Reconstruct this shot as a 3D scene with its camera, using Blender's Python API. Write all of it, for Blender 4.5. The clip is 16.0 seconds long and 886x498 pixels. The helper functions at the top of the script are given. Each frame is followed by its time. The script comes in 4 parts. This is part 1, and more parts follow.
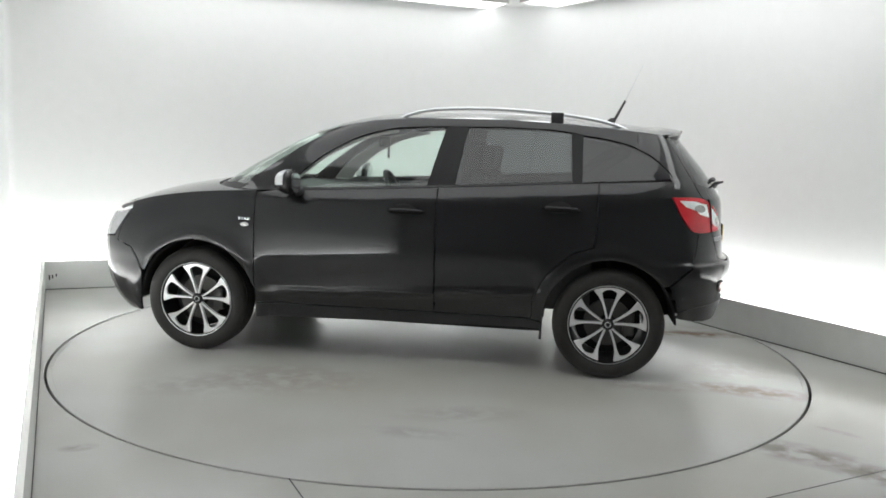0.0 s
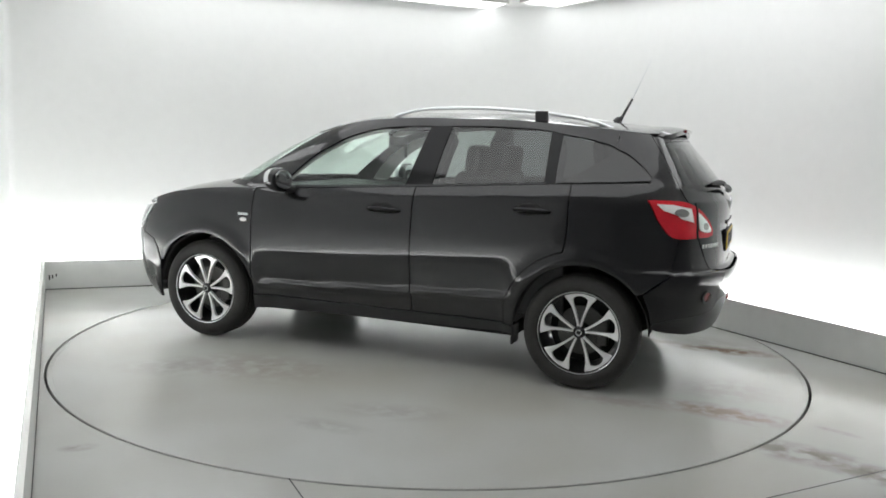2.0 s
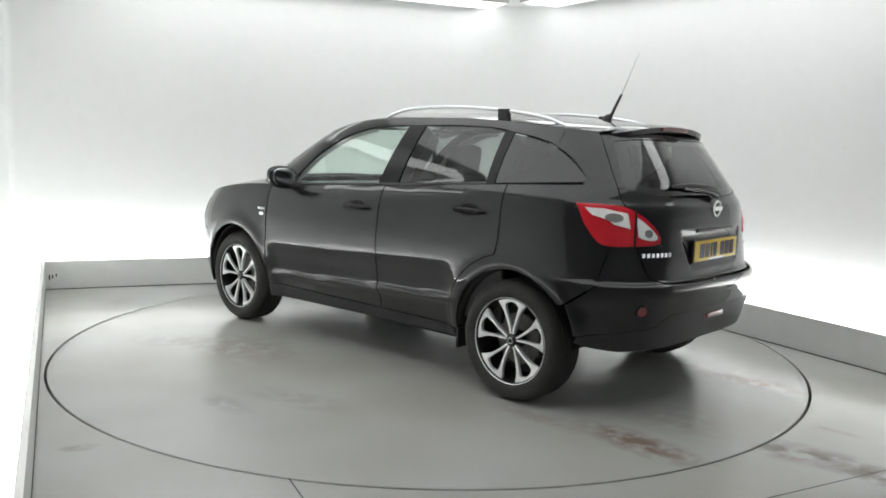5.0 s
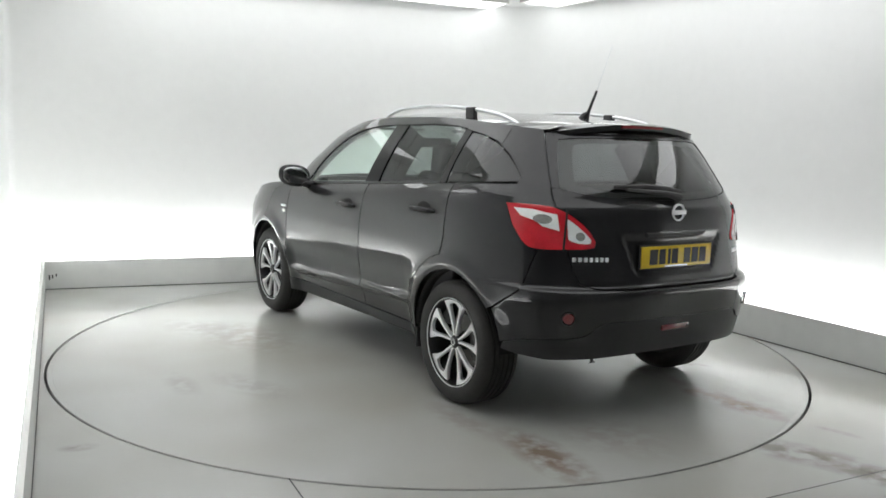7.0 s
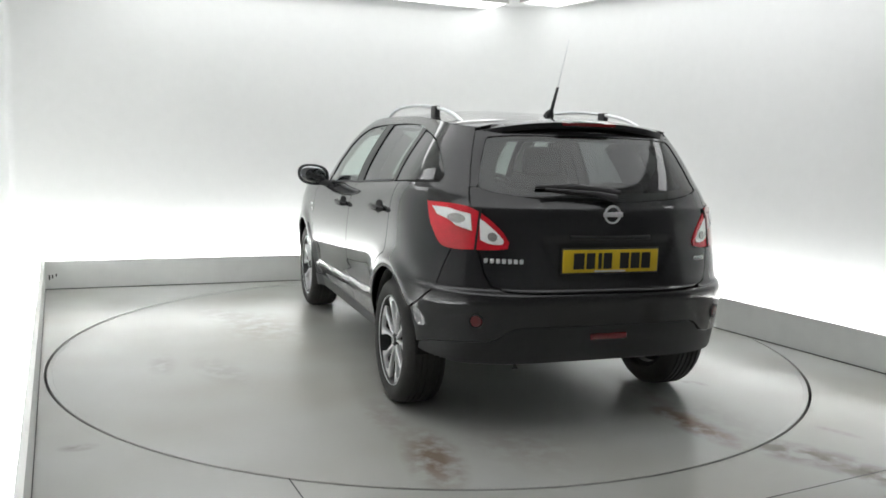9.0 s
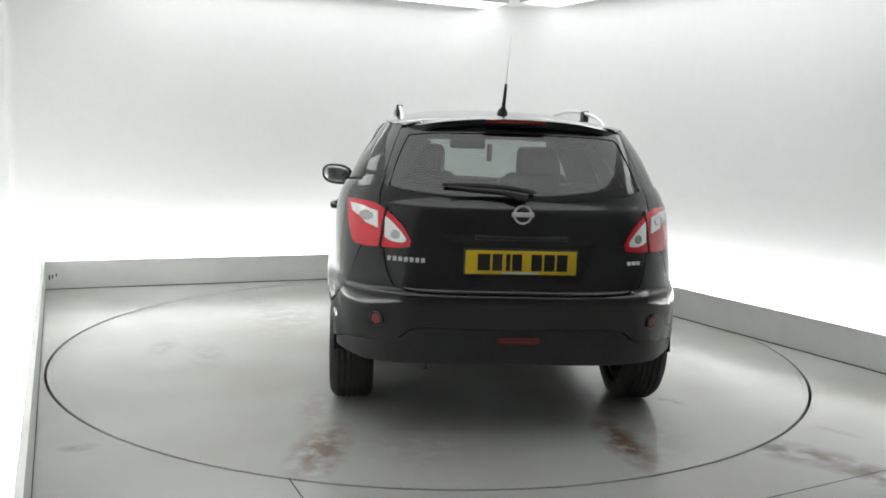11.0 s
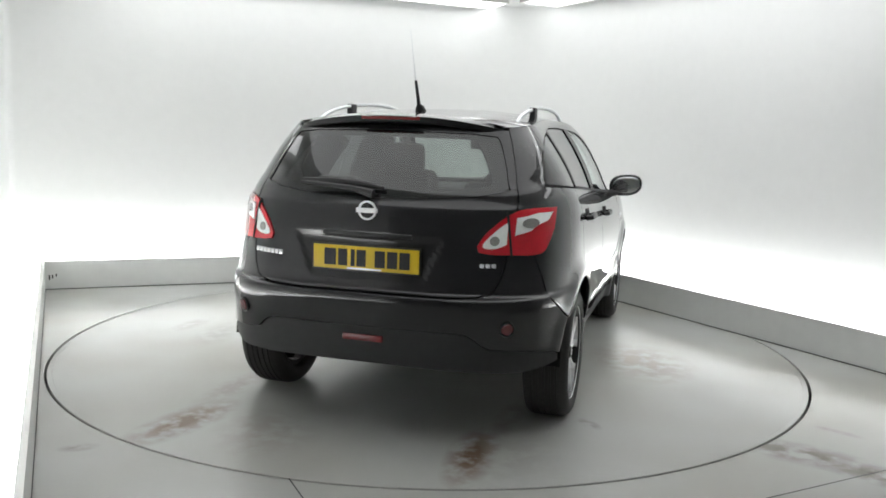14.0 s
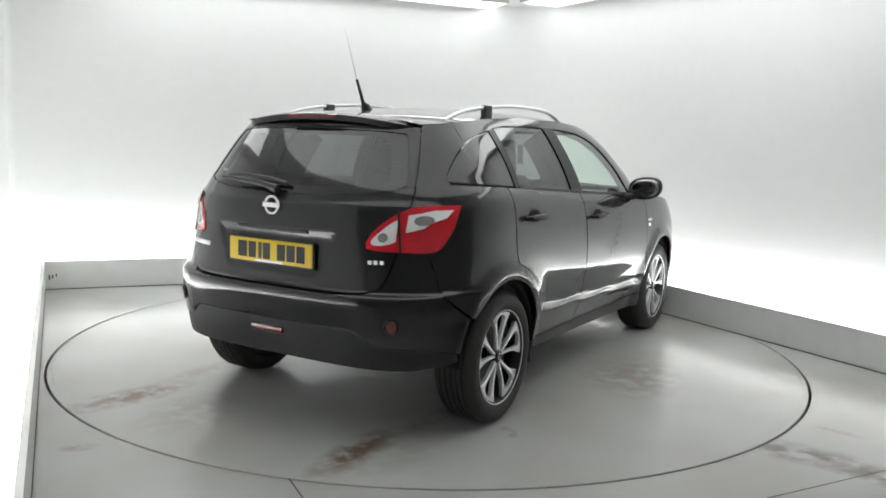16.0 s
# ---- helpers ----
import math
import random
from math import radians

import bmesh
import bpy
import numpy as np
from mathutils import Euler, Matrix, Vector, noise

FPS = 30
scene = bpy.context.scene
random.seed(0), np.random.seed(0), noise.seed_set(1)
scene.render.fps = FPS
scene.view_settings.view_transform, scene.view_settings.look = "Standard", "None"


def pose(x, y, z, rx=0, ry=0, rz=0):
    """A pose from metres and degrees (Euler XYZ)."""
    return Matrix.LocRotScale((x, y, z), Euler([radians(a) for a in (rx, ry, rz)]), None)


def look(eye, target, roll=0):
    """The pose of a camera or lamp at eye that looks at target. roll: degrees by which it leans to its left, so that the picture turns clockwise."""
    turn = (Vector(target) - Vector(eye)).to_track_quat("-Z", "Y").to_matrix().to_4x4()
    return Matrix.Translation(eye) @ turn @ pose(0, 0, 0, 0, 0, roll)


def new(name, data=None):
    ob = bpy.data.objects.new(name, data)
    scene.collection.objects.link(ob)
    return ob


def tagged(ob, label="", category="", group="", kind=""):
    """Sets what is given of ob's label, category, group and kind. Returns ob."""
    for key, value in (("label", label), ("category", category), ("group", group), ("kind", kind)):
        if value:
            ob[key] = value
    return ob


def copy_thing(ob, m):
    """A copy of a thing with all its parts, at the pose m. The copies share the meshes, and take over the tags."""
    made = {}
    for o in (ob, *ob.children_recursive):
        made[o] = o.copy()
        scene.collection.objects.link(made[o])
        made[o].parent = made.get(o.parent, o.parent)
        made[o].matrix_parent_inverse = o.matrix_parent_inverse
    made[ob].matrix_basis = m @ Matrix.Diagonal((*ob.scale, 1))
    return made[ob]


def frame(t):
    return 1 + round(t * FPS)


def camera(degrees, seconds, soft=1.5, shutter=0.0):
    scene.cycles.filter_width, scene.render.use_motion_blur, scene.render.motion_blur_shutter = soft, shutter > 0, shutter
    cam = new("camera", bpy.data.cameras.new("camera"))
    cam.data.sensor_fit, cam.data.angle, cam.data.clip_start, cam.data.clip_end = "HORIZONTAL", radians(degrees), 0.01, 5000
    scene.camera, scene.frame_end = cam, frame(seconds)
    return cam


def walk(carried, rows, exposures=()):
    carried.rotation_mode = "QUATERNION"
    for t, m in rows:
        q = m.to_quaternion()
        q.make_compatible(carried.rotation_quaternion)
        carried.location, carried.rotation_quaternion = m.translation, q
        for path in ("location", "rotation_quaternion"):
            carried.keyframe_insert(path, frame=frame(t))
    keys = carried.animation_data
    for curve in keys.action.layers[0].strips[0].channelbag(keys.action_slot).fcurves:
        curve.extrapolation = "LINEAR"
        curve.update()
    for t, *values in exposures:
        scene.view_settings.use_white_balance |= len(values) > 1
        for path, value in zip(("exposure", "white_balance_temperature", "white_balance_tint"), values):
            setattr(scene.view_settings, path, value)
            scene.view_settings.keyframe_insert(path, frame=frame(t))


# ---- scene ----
# The camera stands still in a corner of a photo booth; a turntable carries the car round.
cam = camera(56.87, 16.0, soft=1.7)
EYE = (0.0, -5.647, 1.428)
YAW, PITCH, ROLL = radians(0.6465), radians(7.6975), 1.837
AIM = (EYE[0] + math.sin(YAW) * math.cos(PITCH), EYE[1] + math.cos(YAW) * math.cos(PITCH), EYE[2] - math.sin(PITCH))
walk(cam, [(0.0, look(EYE, AIM, ROLL)), (16.0, look(EYE, AIM, ROLL))])

# ---- world and light ----
world = bpy.data.worlds.new("world")
scene.world = world
world.use_nodes = True
world.node_tree.nodes["Background"].inputs["Color"].default_value = (0.6, 0.65, 0.7, 1)
world.node_tree.nodes["Background"].inputs["Strength"].default_value = 0.05
TROUGH_GLOW = 17.5
CEILING_GLOW = 2.4
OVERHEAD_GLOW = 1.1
scene.view_settings.exposure = 0.0


# ---- materials ----
def material(name, base=(0.5, 0.5, 0.5), rough=0.5, metal=0.0, coat=0.0, coat_rough=0.03, glow=0.0, grain=0.0, scale=20.0, bump=0.0, spread=0.0):
    """A principled surface with grain at two scales in colour, gloss and relief."""
    mat = bpy.data.materials.new(name)
    mat.use_nodes = True
    nt = mat.node_tree
    b = nt.nodes["Principled BSDF"]
    b.inputs["Base Color"].default_value = (*base, 1)
    b.inputs["Roughness"].default_value = rough
    b.inputs["Metallic"].default_value = metal
    b.inputs["Coat Weight"].default_value = coat
    b.inputs["Coat Roughness"].default_value = coat_rough
    if glow:
        b.inputs["Emission Color"].default_value = (*base, 1)
        b.inputs["Emission Strength"].default_value = glow
    if grain or bump:
        co = nt.nodes.new("ShaderNodeTexCoord")
        n1 = nt.nodes.new("ShaderNodeTexNoise")
        n1.inputs["Scale"].default_value, n1.inputs["Detail"].default_value = scale, 6
        n2 = nt.nodes.new("ShaderNodeTexNoise")
        n2.inputs["Scale"].default_value, n2.inputs["Detail"].default_value = scale * 0.09, 3
        for n in (n1, n2):
            nt.links.new(co.outputs["Object"], n.inputs["Vector"])
        add = nt.nodes.new("ShaderNodeMath")
        add.operation = "ADD"
        nt.links.new(n1.outputs["Fac"], add.inputs[0])
        nt.links.new(n2.outputs["Fac"], add.inputs[1])
        ramp = nt.nodes.new("ShaderNodeMapRange")
        ramp.inputs["From Min"].default_value, ramp.inputs["From Max"].default_value = 0.6, 1.4
        ramp.inputs["To Min"].default_value, ramp.inputs["To Max"].default_value = 1 - grain, 1 + grain
        nt.links.new(add.outputs[0], ramp.inputs["Value"])
        mul = nt.nodes.new("ShaderNodeVectorMath")
        mul.operation = "SCALE"
        mul.inputs[0].default_value = base
        nt.links.new(ramp.outputs[0], mul.inputs["Scale"])
        nt.links.new(mul.outputs[0], b.inputs["Base Color"])
        if spread:
            rr = nt.nodes.new("ShaderNodeMapRange")
            rr.inputs["From Min"].default_value, rr.inputs["From Max"].default_value = 0.3, 0.7
            rr.inputs["To Min"].default_value, rr.inputs["To Max"].default_value = rough - spread, rough + spread
            nt.links.new(n2.outputs["Fac"], rr.inputs["Value"])
            nt.links.new(rr.outputs[0], b.inputs["Roughness"])
        if bump:
            bp = nt.nodes.new("ShaderNodeBump")
            bp.inputs["Strength"].default_value, bp.inputs["Distance"].default_value = bump, 0.002
            nt.links.new(n1.outputs["Fac"], bp.inputs["Height"])
            nt.links.new(bp.outputs[0], b.inputs["Normal"])
    return mat


def glass_sheet(name, tint, gloss=1.0):
    """A thin pane: tinted straight through, mirror gloss by angle."""
    mat = bpy.data.materials.new(name)
    mat.use_nodes = True
    nt = mat.node_tree
    nt.nodes.remove(nt.nodes["Principled BSDF"])
    tr, gl, mix, lw, pw, fr = (nt.nodes.new(k) for k in ("ShaderNodeBsdfTransparent", "ShaderNodeBsdfGlossy", "ShaderNodeMixShader", "ShaderNodeLayerWeight", "ShaderNodeMath", "ShaderNodeMath"))
    tr.inputs["Color"].default_value = (*tint, 1)
    gl.inputs["Roughness"].default_value = 0.01
    gl.inputs["Color"].default_value = (gloss, gloss, gloss, 1)
    pw.operation, fr.operation = "POWER", "MULTIPLY_ADD"
    lw.inputs["Blend"].default_value = 0.5
    pw.inputs[1].default_value = 4.5
    fr.inputs[1].default_value, fr.inputs[2].default_value = 0.9, 0.07
    nt.links.new(lw.outputs["Facing"], pw.inputs[0])
    nt.links.new(pw.outputs[0], fr.inputs[0])
    nt.links.new(fr.outputs[0], mix.inputs[0])
    nt.links.new(tr.outputs[0], mix.inputs[1])
    nt.links.new(gl.outputs[0], mix.inputs[2])
    nt.links.new(mix.outputs[0], nt.nodes["Material Output"].inputs["Surface"])
    return mat


def floor_material(name, base, stains, seed):
    """Worn grey floor paint with soft dirt patches; stains: (x, y, length, width, degrees, strength, rust)."""
    mat = bpy.data.materials.new(name)
    mat.use_nodes = True
    nt = mat.node_tree
    b = nt.nodes["Principled BSDF"]
    co = nt.nodes.new("ShaderNodeTexCoord")

    def node(kind, **values):
        n = nt.nodes.new(kind)
        for key, value in values.items():
            n.inputs[key].default_value = value
        return n

    def math_node(op, a, c):
        n = nt.nodes.new("ShaderNodeMath")
        n.operation, n.use_clamp = op, True
        for i, v in enumerate((a, c)):
            if isinstance(v, (int, float)):
                n.inputs[i].default_value = v
            else:
                nt.links.new(v, n.inputs[i])
        return n.outputs[0]

    def noise_node(scale, detail, off):
        m = nt.nodes.new("ShaderNodeMapping")
        m.inputs["Location"].default_value = (off, seed, 0)
        nt.links.new(co.outputs["Object"], m.inputs["Vector"])
        n = node("ShaderNodeTexNoise", Scale=scale, Detail=detail)
        nt.links.new(m.outputs[0], n.inputs["Vector"])
        return n.outputs["Fac"]

    def ranged(v, a, c, lo, hi):
        n = node("ShaderNodeMapRange", **{"From Min": a, "From Max": c, "To Min": lo, "To Max": hi})
        nt.links.new(v, n.inputs["Value"])
        return n.outputs[0]

    fine, mid, broad = noise_node(45, 3, 1), noise_node(3.5, 3, 5), noise_node(0.8, 2, 9)
    col = None

    def mixed(fac, a, c):
        n = nt.nodes.new("ShaderNodeMix")
        n.data_type = "RGBA"
        nt.links.new(fac, n.inputs["Factor"])
        for sock, v in ((n.inputs["A"], a), (n.inputs["B"], c)):
            if isinstance(v, tuple):
                sock.default_value = (*v, 1)
            else:
                nt.links.new(v, sock)
        return n.outputs["Result"]

    dark = tuple(v * k for v, k in zip(base, (0.80, 0.765, 0.69)))
    col = mixed(ranged(broad, 0.35, 0.7, 0, 0.8), base, dark)
    col = mixed(ranged(mid, 0.30, 0.80, 0, 0.16), col, tuple(v * 0.80 for v in base))
    for x, y, le, wi, deg, strength, rust in stains:
        m = nt.nodes.new("ShaderNodeMapping")
        m.vector_type = "TEXTURE"
        m.inputs["Location"].default_value = (x, y, 0)
        m.inputs["Rotation"].default_value = (0, 0, radians(deg))
        m.inputs["Scale"].default_value = (le, wi, 1)
        nt.links.new(co.outputs["Object"], m.inputs["Vector"])
        ln = nt.nodes.new("ShaderNodeVectorMath")
        ln.operation = "LENGTH"
        nt.links.new(m.outputs[0], ln.inputs[0])
        near = ranged(ln.outputs["Value"], 0.25, 1.0, 1, 0)
        patch = math_node("MULTIPLY", near, ranged(noise_node(9, 6, x * 3 + y), 0.37, 0.56, 0, 1))
        tone = (0.20, 0.125, 0.085) if rust else (0.17, 0.15, 0.12)
        col = mixed(math_node("MULTIPLY", patch, strength), col, tone)
    nt.links.new(col, b.inputs["Base Color"])
    nt.links.new(ranged(mid, 0.30, 0.70, 0.17, 0.25), b.inputs["Roughness"])
    b.inputs["Specular IOR Level"].default_value = 0.5
    bp = node("ShaderNodeBump", Strength=0.03, Distance=0.001)
    nt.links.new(fine, bp.inputs["Height"])
    nt.links.new(bp.outputs[0], b.inputs["Normal"])
    return mat


PAINT = material("black_metallic_paint", (0.0105, 0.0107, 0.012), 0.35, 0.0, 1.0, 0.015, grain=0.05, scale=25)
PAINT.node_tree.nodes["Principled BSDF"].inputs["Coat IOR"].default_value = 1.56
PAINT.node_tree.nodes["Principled BSDF"].inputs["Specular IOR Level"].default_value = 0.08
TRIM = material("black_plastic", (0.019, 0.019, 0.0205), 0.45, grain=0.2, scale=300, bump=0.1)
GLOSS_TRIM = material("gloss_black_trim", (0.006, 0.006, 0.007), 0.25)
GLOSS_TRIM.node_tree.nodes["Principled BSDF"].inputs["Specular IOR Level"].default_value = 0.25
LINER_SHADE = material("dark_liner_and_shade", (0.010, 0.010, 0.010), 0.9, grain=0.2, scale=60)
RUBBER = material("tyre_rubber", (0.025, 0.024, 0.0225), 0.68, grain=0.3, scale=90, bump=0.3)
ALLOY = material("machined_alloy", (0.86, 0.86, 0.87), 0.3, 0.55, 0.5, 0.1, grain=0.06, scale=160)
ALLOY_DARK = material("black_alloy_pocket", (0.012, 0.012, 0.013), 0.3, 0.2, 0.6, 0.1)
STEEL = material("brake_steel", (0.09, 0.088, 0.085), 0.45, 0.7, grain=0.2, scale=80)
SILVER = material("satin_silver", (0.72, 0.74, 0.75), 0.28, 0.9, grain=0.05, scale=120)
CHROME = material("chrome", (0.9, 0.9, 0.91), 0.3, 0.6)
RED = material("red_lamp_plastic", (0.66, 0.014, 0.028), 0.12, coat=1.0, grain=0.15, scale=140)
MIRROR = material("mirror_glass", (0.55, 0.56, 0.57), 0.03, 1.0)
CLEAR_LAMP = material("clear_lamp_plastic", (0.98, 0.97, 0.97), 0.25, 0.0, 1.0, grain=0.08, scale=90)
SMOKE_LAMP = material("grey_reflector_bowl", (0.56, 0.54, 0.53), 0.2, 0.6, 1.0, grain=0.3, scale=120)
DARK_RED = material("dark_red_reflector", (0.16, 0.006, 0.008), 0.2, coat=1.0)
PLATE = material("yellow_plate", (0.72, 0.50, 0.02), 0.35, grain=0.04, scale=60)
INK = material("black_ink", (0.01, 0.01, 0.01), 0.5)
CLOTH = material("dark_grey_cloth", (0.028, 0.028, 0.03), 0.9, grain=0.3, scale=250, bump=0.4)
CABIN = material("charcoal_cabin_plastic", (0.03, 0.03, 0.032), 0.6, grain=0.2, scale=200)
GLASS_FRONT = glass_sheet("green_tint_glass", (0.85, 0.945, 0.90))
GLASS_REAR = glass_sheet("privacy_glass", (0.31, 0.335, 0.335))
GLASS_BACK = glass_sheet("privacy_glass_rear", (0.31, 0.335, 0.33))
GLASS_QUARTER = glass_sheet("dark_privacy_glass", (0.09, 0.097, 0.097))
HEADLAMP = material("headlamp_glazing", (0.50, 0.51, 0.52), 0.2, 0.5, 1.0, grain=0.25, scale=40)
FRIT = material("black_glass_border", (0.006, 0.006, 0.006), 0.5)
PALE_TRIM = material("pale_grey_trim", (0.40, 0.41, 0.39), 0.75, grain=0.1, scale=200)
WALL = material("white_wall_paint", (0.81, 0.818, 0.81), 0.6, grain=0.02, scale=12, bump=0.05)
KERB = material("white_kerb_board", (0.74, 0.75, 0.73), 0.5, grain=0.05, scale=10, bump=0.05)
CEIL = material("white_ceiling", (0.78, 0.79, 0.79), 0.8, grain=0.02, scale=10)
BAY = material("grey_unseen_bay", (0.72, 0.72, 0.725), 0.8, grain=0.1, scale=8)
TUBE = material("lit_tube", (0.99, 1.0, 1.005), 0.5, glow=TROUGH_GLOW)
PANEL_GLOW = material("lit_diffuser", (0.99, 1.0, 1.005), 0.5, glow=CEILING_GLOW)
OVERHEAD = material("lit_unseen_overhead", (0.99, 1.0, 1.005), 0.5, glow=OVERHEAD_GLOW)
PIT = material("pit_shadow", (0.02, 0.02, 0.02), 0.9)
JOINT_AND_SHADE = material("dark_joint_and_shade", (0.05, 0.05, 0.05), 0.8)
FLOOR = floor_material("worn_floor_paint", (0.51, 0.52, 0.505), [
    (1.78, -1.95, 0.38, 0.17, -32, 1.0, False), (2.05, -2.2, 0.36, 0.15, -35, 0.95, False), (2.10, -1.62, 0.16, 0.04, -45, 0.5, False),
    (-1.57, -2.11, 0.10, 0.06, 20, 0.45, False)], 3.0)
DISC = floor_material("worn_turntable_paint", (0.51, 0.52, 0.505), [
    (-2.02, 0.65, 0.42, 0.16, -8, 0.8, True), (-1.45, 0.72, 0.4, 0.12, 0, 0.25, True), (-1.93, -0.80, 0.42, 0.13, 4, 0.95, True), (-1.4, -0.85, 0.35, 0.08, 0, 0.3, True),
    (0.05, -1.45, 0.55, 0.36, 20, 0.38, True), (-1.9, -0.95, 0.45, 0.3, 0, 0.16, False), (-1.3, -1.26, 0.1, 0.05, 40, 0.5, False), (0.7, 1.1, 0.6, 0.35, 10, 0.26, True), (1.1, 1.3, 0.45, 0.25, 30, 0.2, False),
    (-0.4, 1.47, 0.4, 0.16, 15, 0.18, False), (-2.0, 0.2, 0.4, 0.3, 20, 0.20, True), (-0.2, 1.8, 0.3, 0.1, 0, 0.2, False)], 11.0)


# ---- mesh helpers ----
def mesh_object(name, verts, faces, mat, parent=None, label="", normals=None, smooth=False):
    me = bpy.data.meshes.new(name)
    me.from_pydata([tuple(v) for v in verts], [], faces)
    me.materials.append(mat)
    if smooth or normals is not None:
        me.polygons.foreach_set("use_smooth", [True] * len(me.polygons))
    me.update()
    if normals is not None:
        me.normals_split_custom_set_from_vertices([tuple(n) for n in normals])
    ob = new(name, me)
    if parent is not None:
        ob.parent = parent
    if label:
        tagged(ob, label)
    return ob


def part(name, bm, mat, parent=None, label="", smooth=True, sharp=35):
    """Links a bmesh as one mesh object under a thing or a part."""
    bmesh.ops.recalc_face_normals(bm, faces=bm.faces)
    me = bpy.data.meshes.new(name)
    for f in bm.faces:
        f.smooth = smooth
    for e in bm.edges:
        if len(e.link_faces) == 2 and e.calc_face_angle(0) > radians(sharp):
            e.smooth = False
    bm.to_mesh(me)
    bm.free()
    me.materials.append(mat)
    ob = new(name, me)
    if parent is not None:
        ob.parent = parent
    if label:
        tagged(ob, label)
    return ob


def box(x0, x1, y0, y1, z0, z1, bevel=0.0, bm=None):
    bm = bm or bmesh.new()
    vs = bmesh.ops.create_cube(bm, size=1)["verts"]
    for v in vs:
        v.co = Vector(((x0 + x1) / 2 + v.co.x * (x1 - x0), (y0 + y1) / 2 + v.co.y * (y1 - y0), (z0 + z1) / 2 + v.co.z * (z1 - z0)))
    if bevel:
        es = list({e for v in vs for e in v.link_edges})
        bmesh.ops.bevel(bm, geom=es, offset=bevel, segments=3, affect="EDGES", profile=0.5)
    return bm


def prism(outline, z0, z1, bm=None):
    """A flat outline (x, y) pulled up from z0 to z1."""
    bm = bm or bmesh.new()
    lo = [bm.verts.new((x, y, z0)) for x, y in outline]
    hi = [bm.verts.new((x, y, z1)) for x, y in outline]
    bm.faces.new(lo[::-1])
    bm.faces.new(hi)
    n = len(lo)
    for i in range(n):
        bm.faces.new((lo[i], lo[(i + 1) % n], hi[(i + 1) % n], hi[i]))
    return bm


def tube(points, radii, sides=10, bm=None, squash=1.0):
    """A round bar along points; squash narrows it sideways."""
    bm = bm or bmesh.new()
    pts = [Vector(p) for p in points]
    rings = []
    for i, p in enumerate(pts):
        d = (pts[min(i + 1, len(pts) - 1)] - pts[max(i - 1, 0)]).normalized()
        up = Vector((0, 0, 1)) if abs(d.z) < 0.9 else Vector((1, 0, 0))
        a = d.cross(up).normalized()
        c = a.cross(d)
        r = radii[i] if isinstance(radii, (list, tuple)) else radii
        rings.append([bm.verts.new(p + (a * math.cos(t) * squash + c * math.sin(t)) * r) for t in (2 * math.pi * k / sides for k in range(sides))])
    for r0, r1 in zip(rings, rings[1:]):
        for k in range(sides):
            bm.faces.new((r0[k], r0[(k + 1) % sides], r1[(k + 1) % sides], r1[k]))
    bm.faces.new(rings[0][::-1])
    bm.faces.new(rings[-1])
    return bm


def lathe(profile, steps=64, bm=None, closed=True):
    """Turns a profile of (radius, y) round the y axis."""
    bm = bm or bmesh.new()
    rings = [[bm.verts.new((r * math.cos(t), y, r * math.sin(t))) for t in (2 * math.pi * k / steps for k in range(steps))] for r, y in profile]
    pairs = list(zip(rings, rings[1:])) + ([(rings[-1], rings[0])] if closed else [])
    for r0, r1 in pairs:
        for k in range(steps):
            bm.faces.new((r0[k], r0[(k + 1) % steps], r1[(k + 1) % steps], r1[k]))
    return bm


# ---- the booth ----
RADIUS = 2.449
BL, BR = Vector((-3.40, 1.45)), Vector((0.87, 3.17))          # kerb corners
LEFT_DIR, RIGHT_DIR = Vector((0.417, -0.909)).normalized(), Vector((0.494, -0.869)).normalized()
FL, FR = BL + LEFT_DIR * 5.6, BR + RIGHT_DIR * 6.4            # where the white walls end
KERB_H = 0.25


def quad_strip(name, a, b, out, t0, t1, z0, z1, mat, label="", kind="structure"):
    """A straight board between plan points a and b, between offsets t0 and t1 along out."""
    pts = [a + out * t0, b + out * t0, b + out * t1, a + out * t1]
    return tagged(part(name, prism([(p.x, p.y) for p in pts], z0, z1), mat, smooth=False), label, kind=kind)


back_dir = (BR - BL).normalized()
OUT_B = Vector((-back_dir.y, back_dir.x))
OUT_L = Vector((LEFT_DIR.y, -LEFT_DIR.x))
OUT_R = Vector((-RIGHT_DIR.y, RIGHT_DIR.x))
TROUGH = 0.26


def line_meet(p, d, q, e):
    t = ((q - p).x * e.y - (q - p).y * e.x) / (d.x * e.y - d.y * e.x)
    return p + d * t


def wall_path(off, radius, steps=16):
    """The plan line of the white wall: down the left, along the back, a round corner, along the right."""
    a = line_meet(BL + OUT_L * off, LEFT_DIR, BL + OUT_B * off, back_dir)
    c = line_meet(BR + OUT_R * off, RIGHT_DIR, BR + OUT_B * off, back_dir)
    pts = [FL + OUT_L * off]
    for corner, d0, d1, r in ((a, -LEFT_DIR, back_dir, 0.06), (c, back_dir, RIGHT_DIR, radius)):
        ang = math.acos(max(-1, min(1, d0.dot(d1))))
        cut = r * math.tan(ang / 2)
        p0 = corner - d0 * cut
        n = Vector((d0.y, -d0.x)) * r
        for k in range(steps + 1):
            t = -ang * k / steps
            v = Vector((-n.x * math.cos(t) + n.y * math.sin(t), -n.x * math.sin(t) - n.y * math.cos(t)))
            pts.append(p0 + n + v)
    pts.append(FR + OUT_R * off)
    return pts


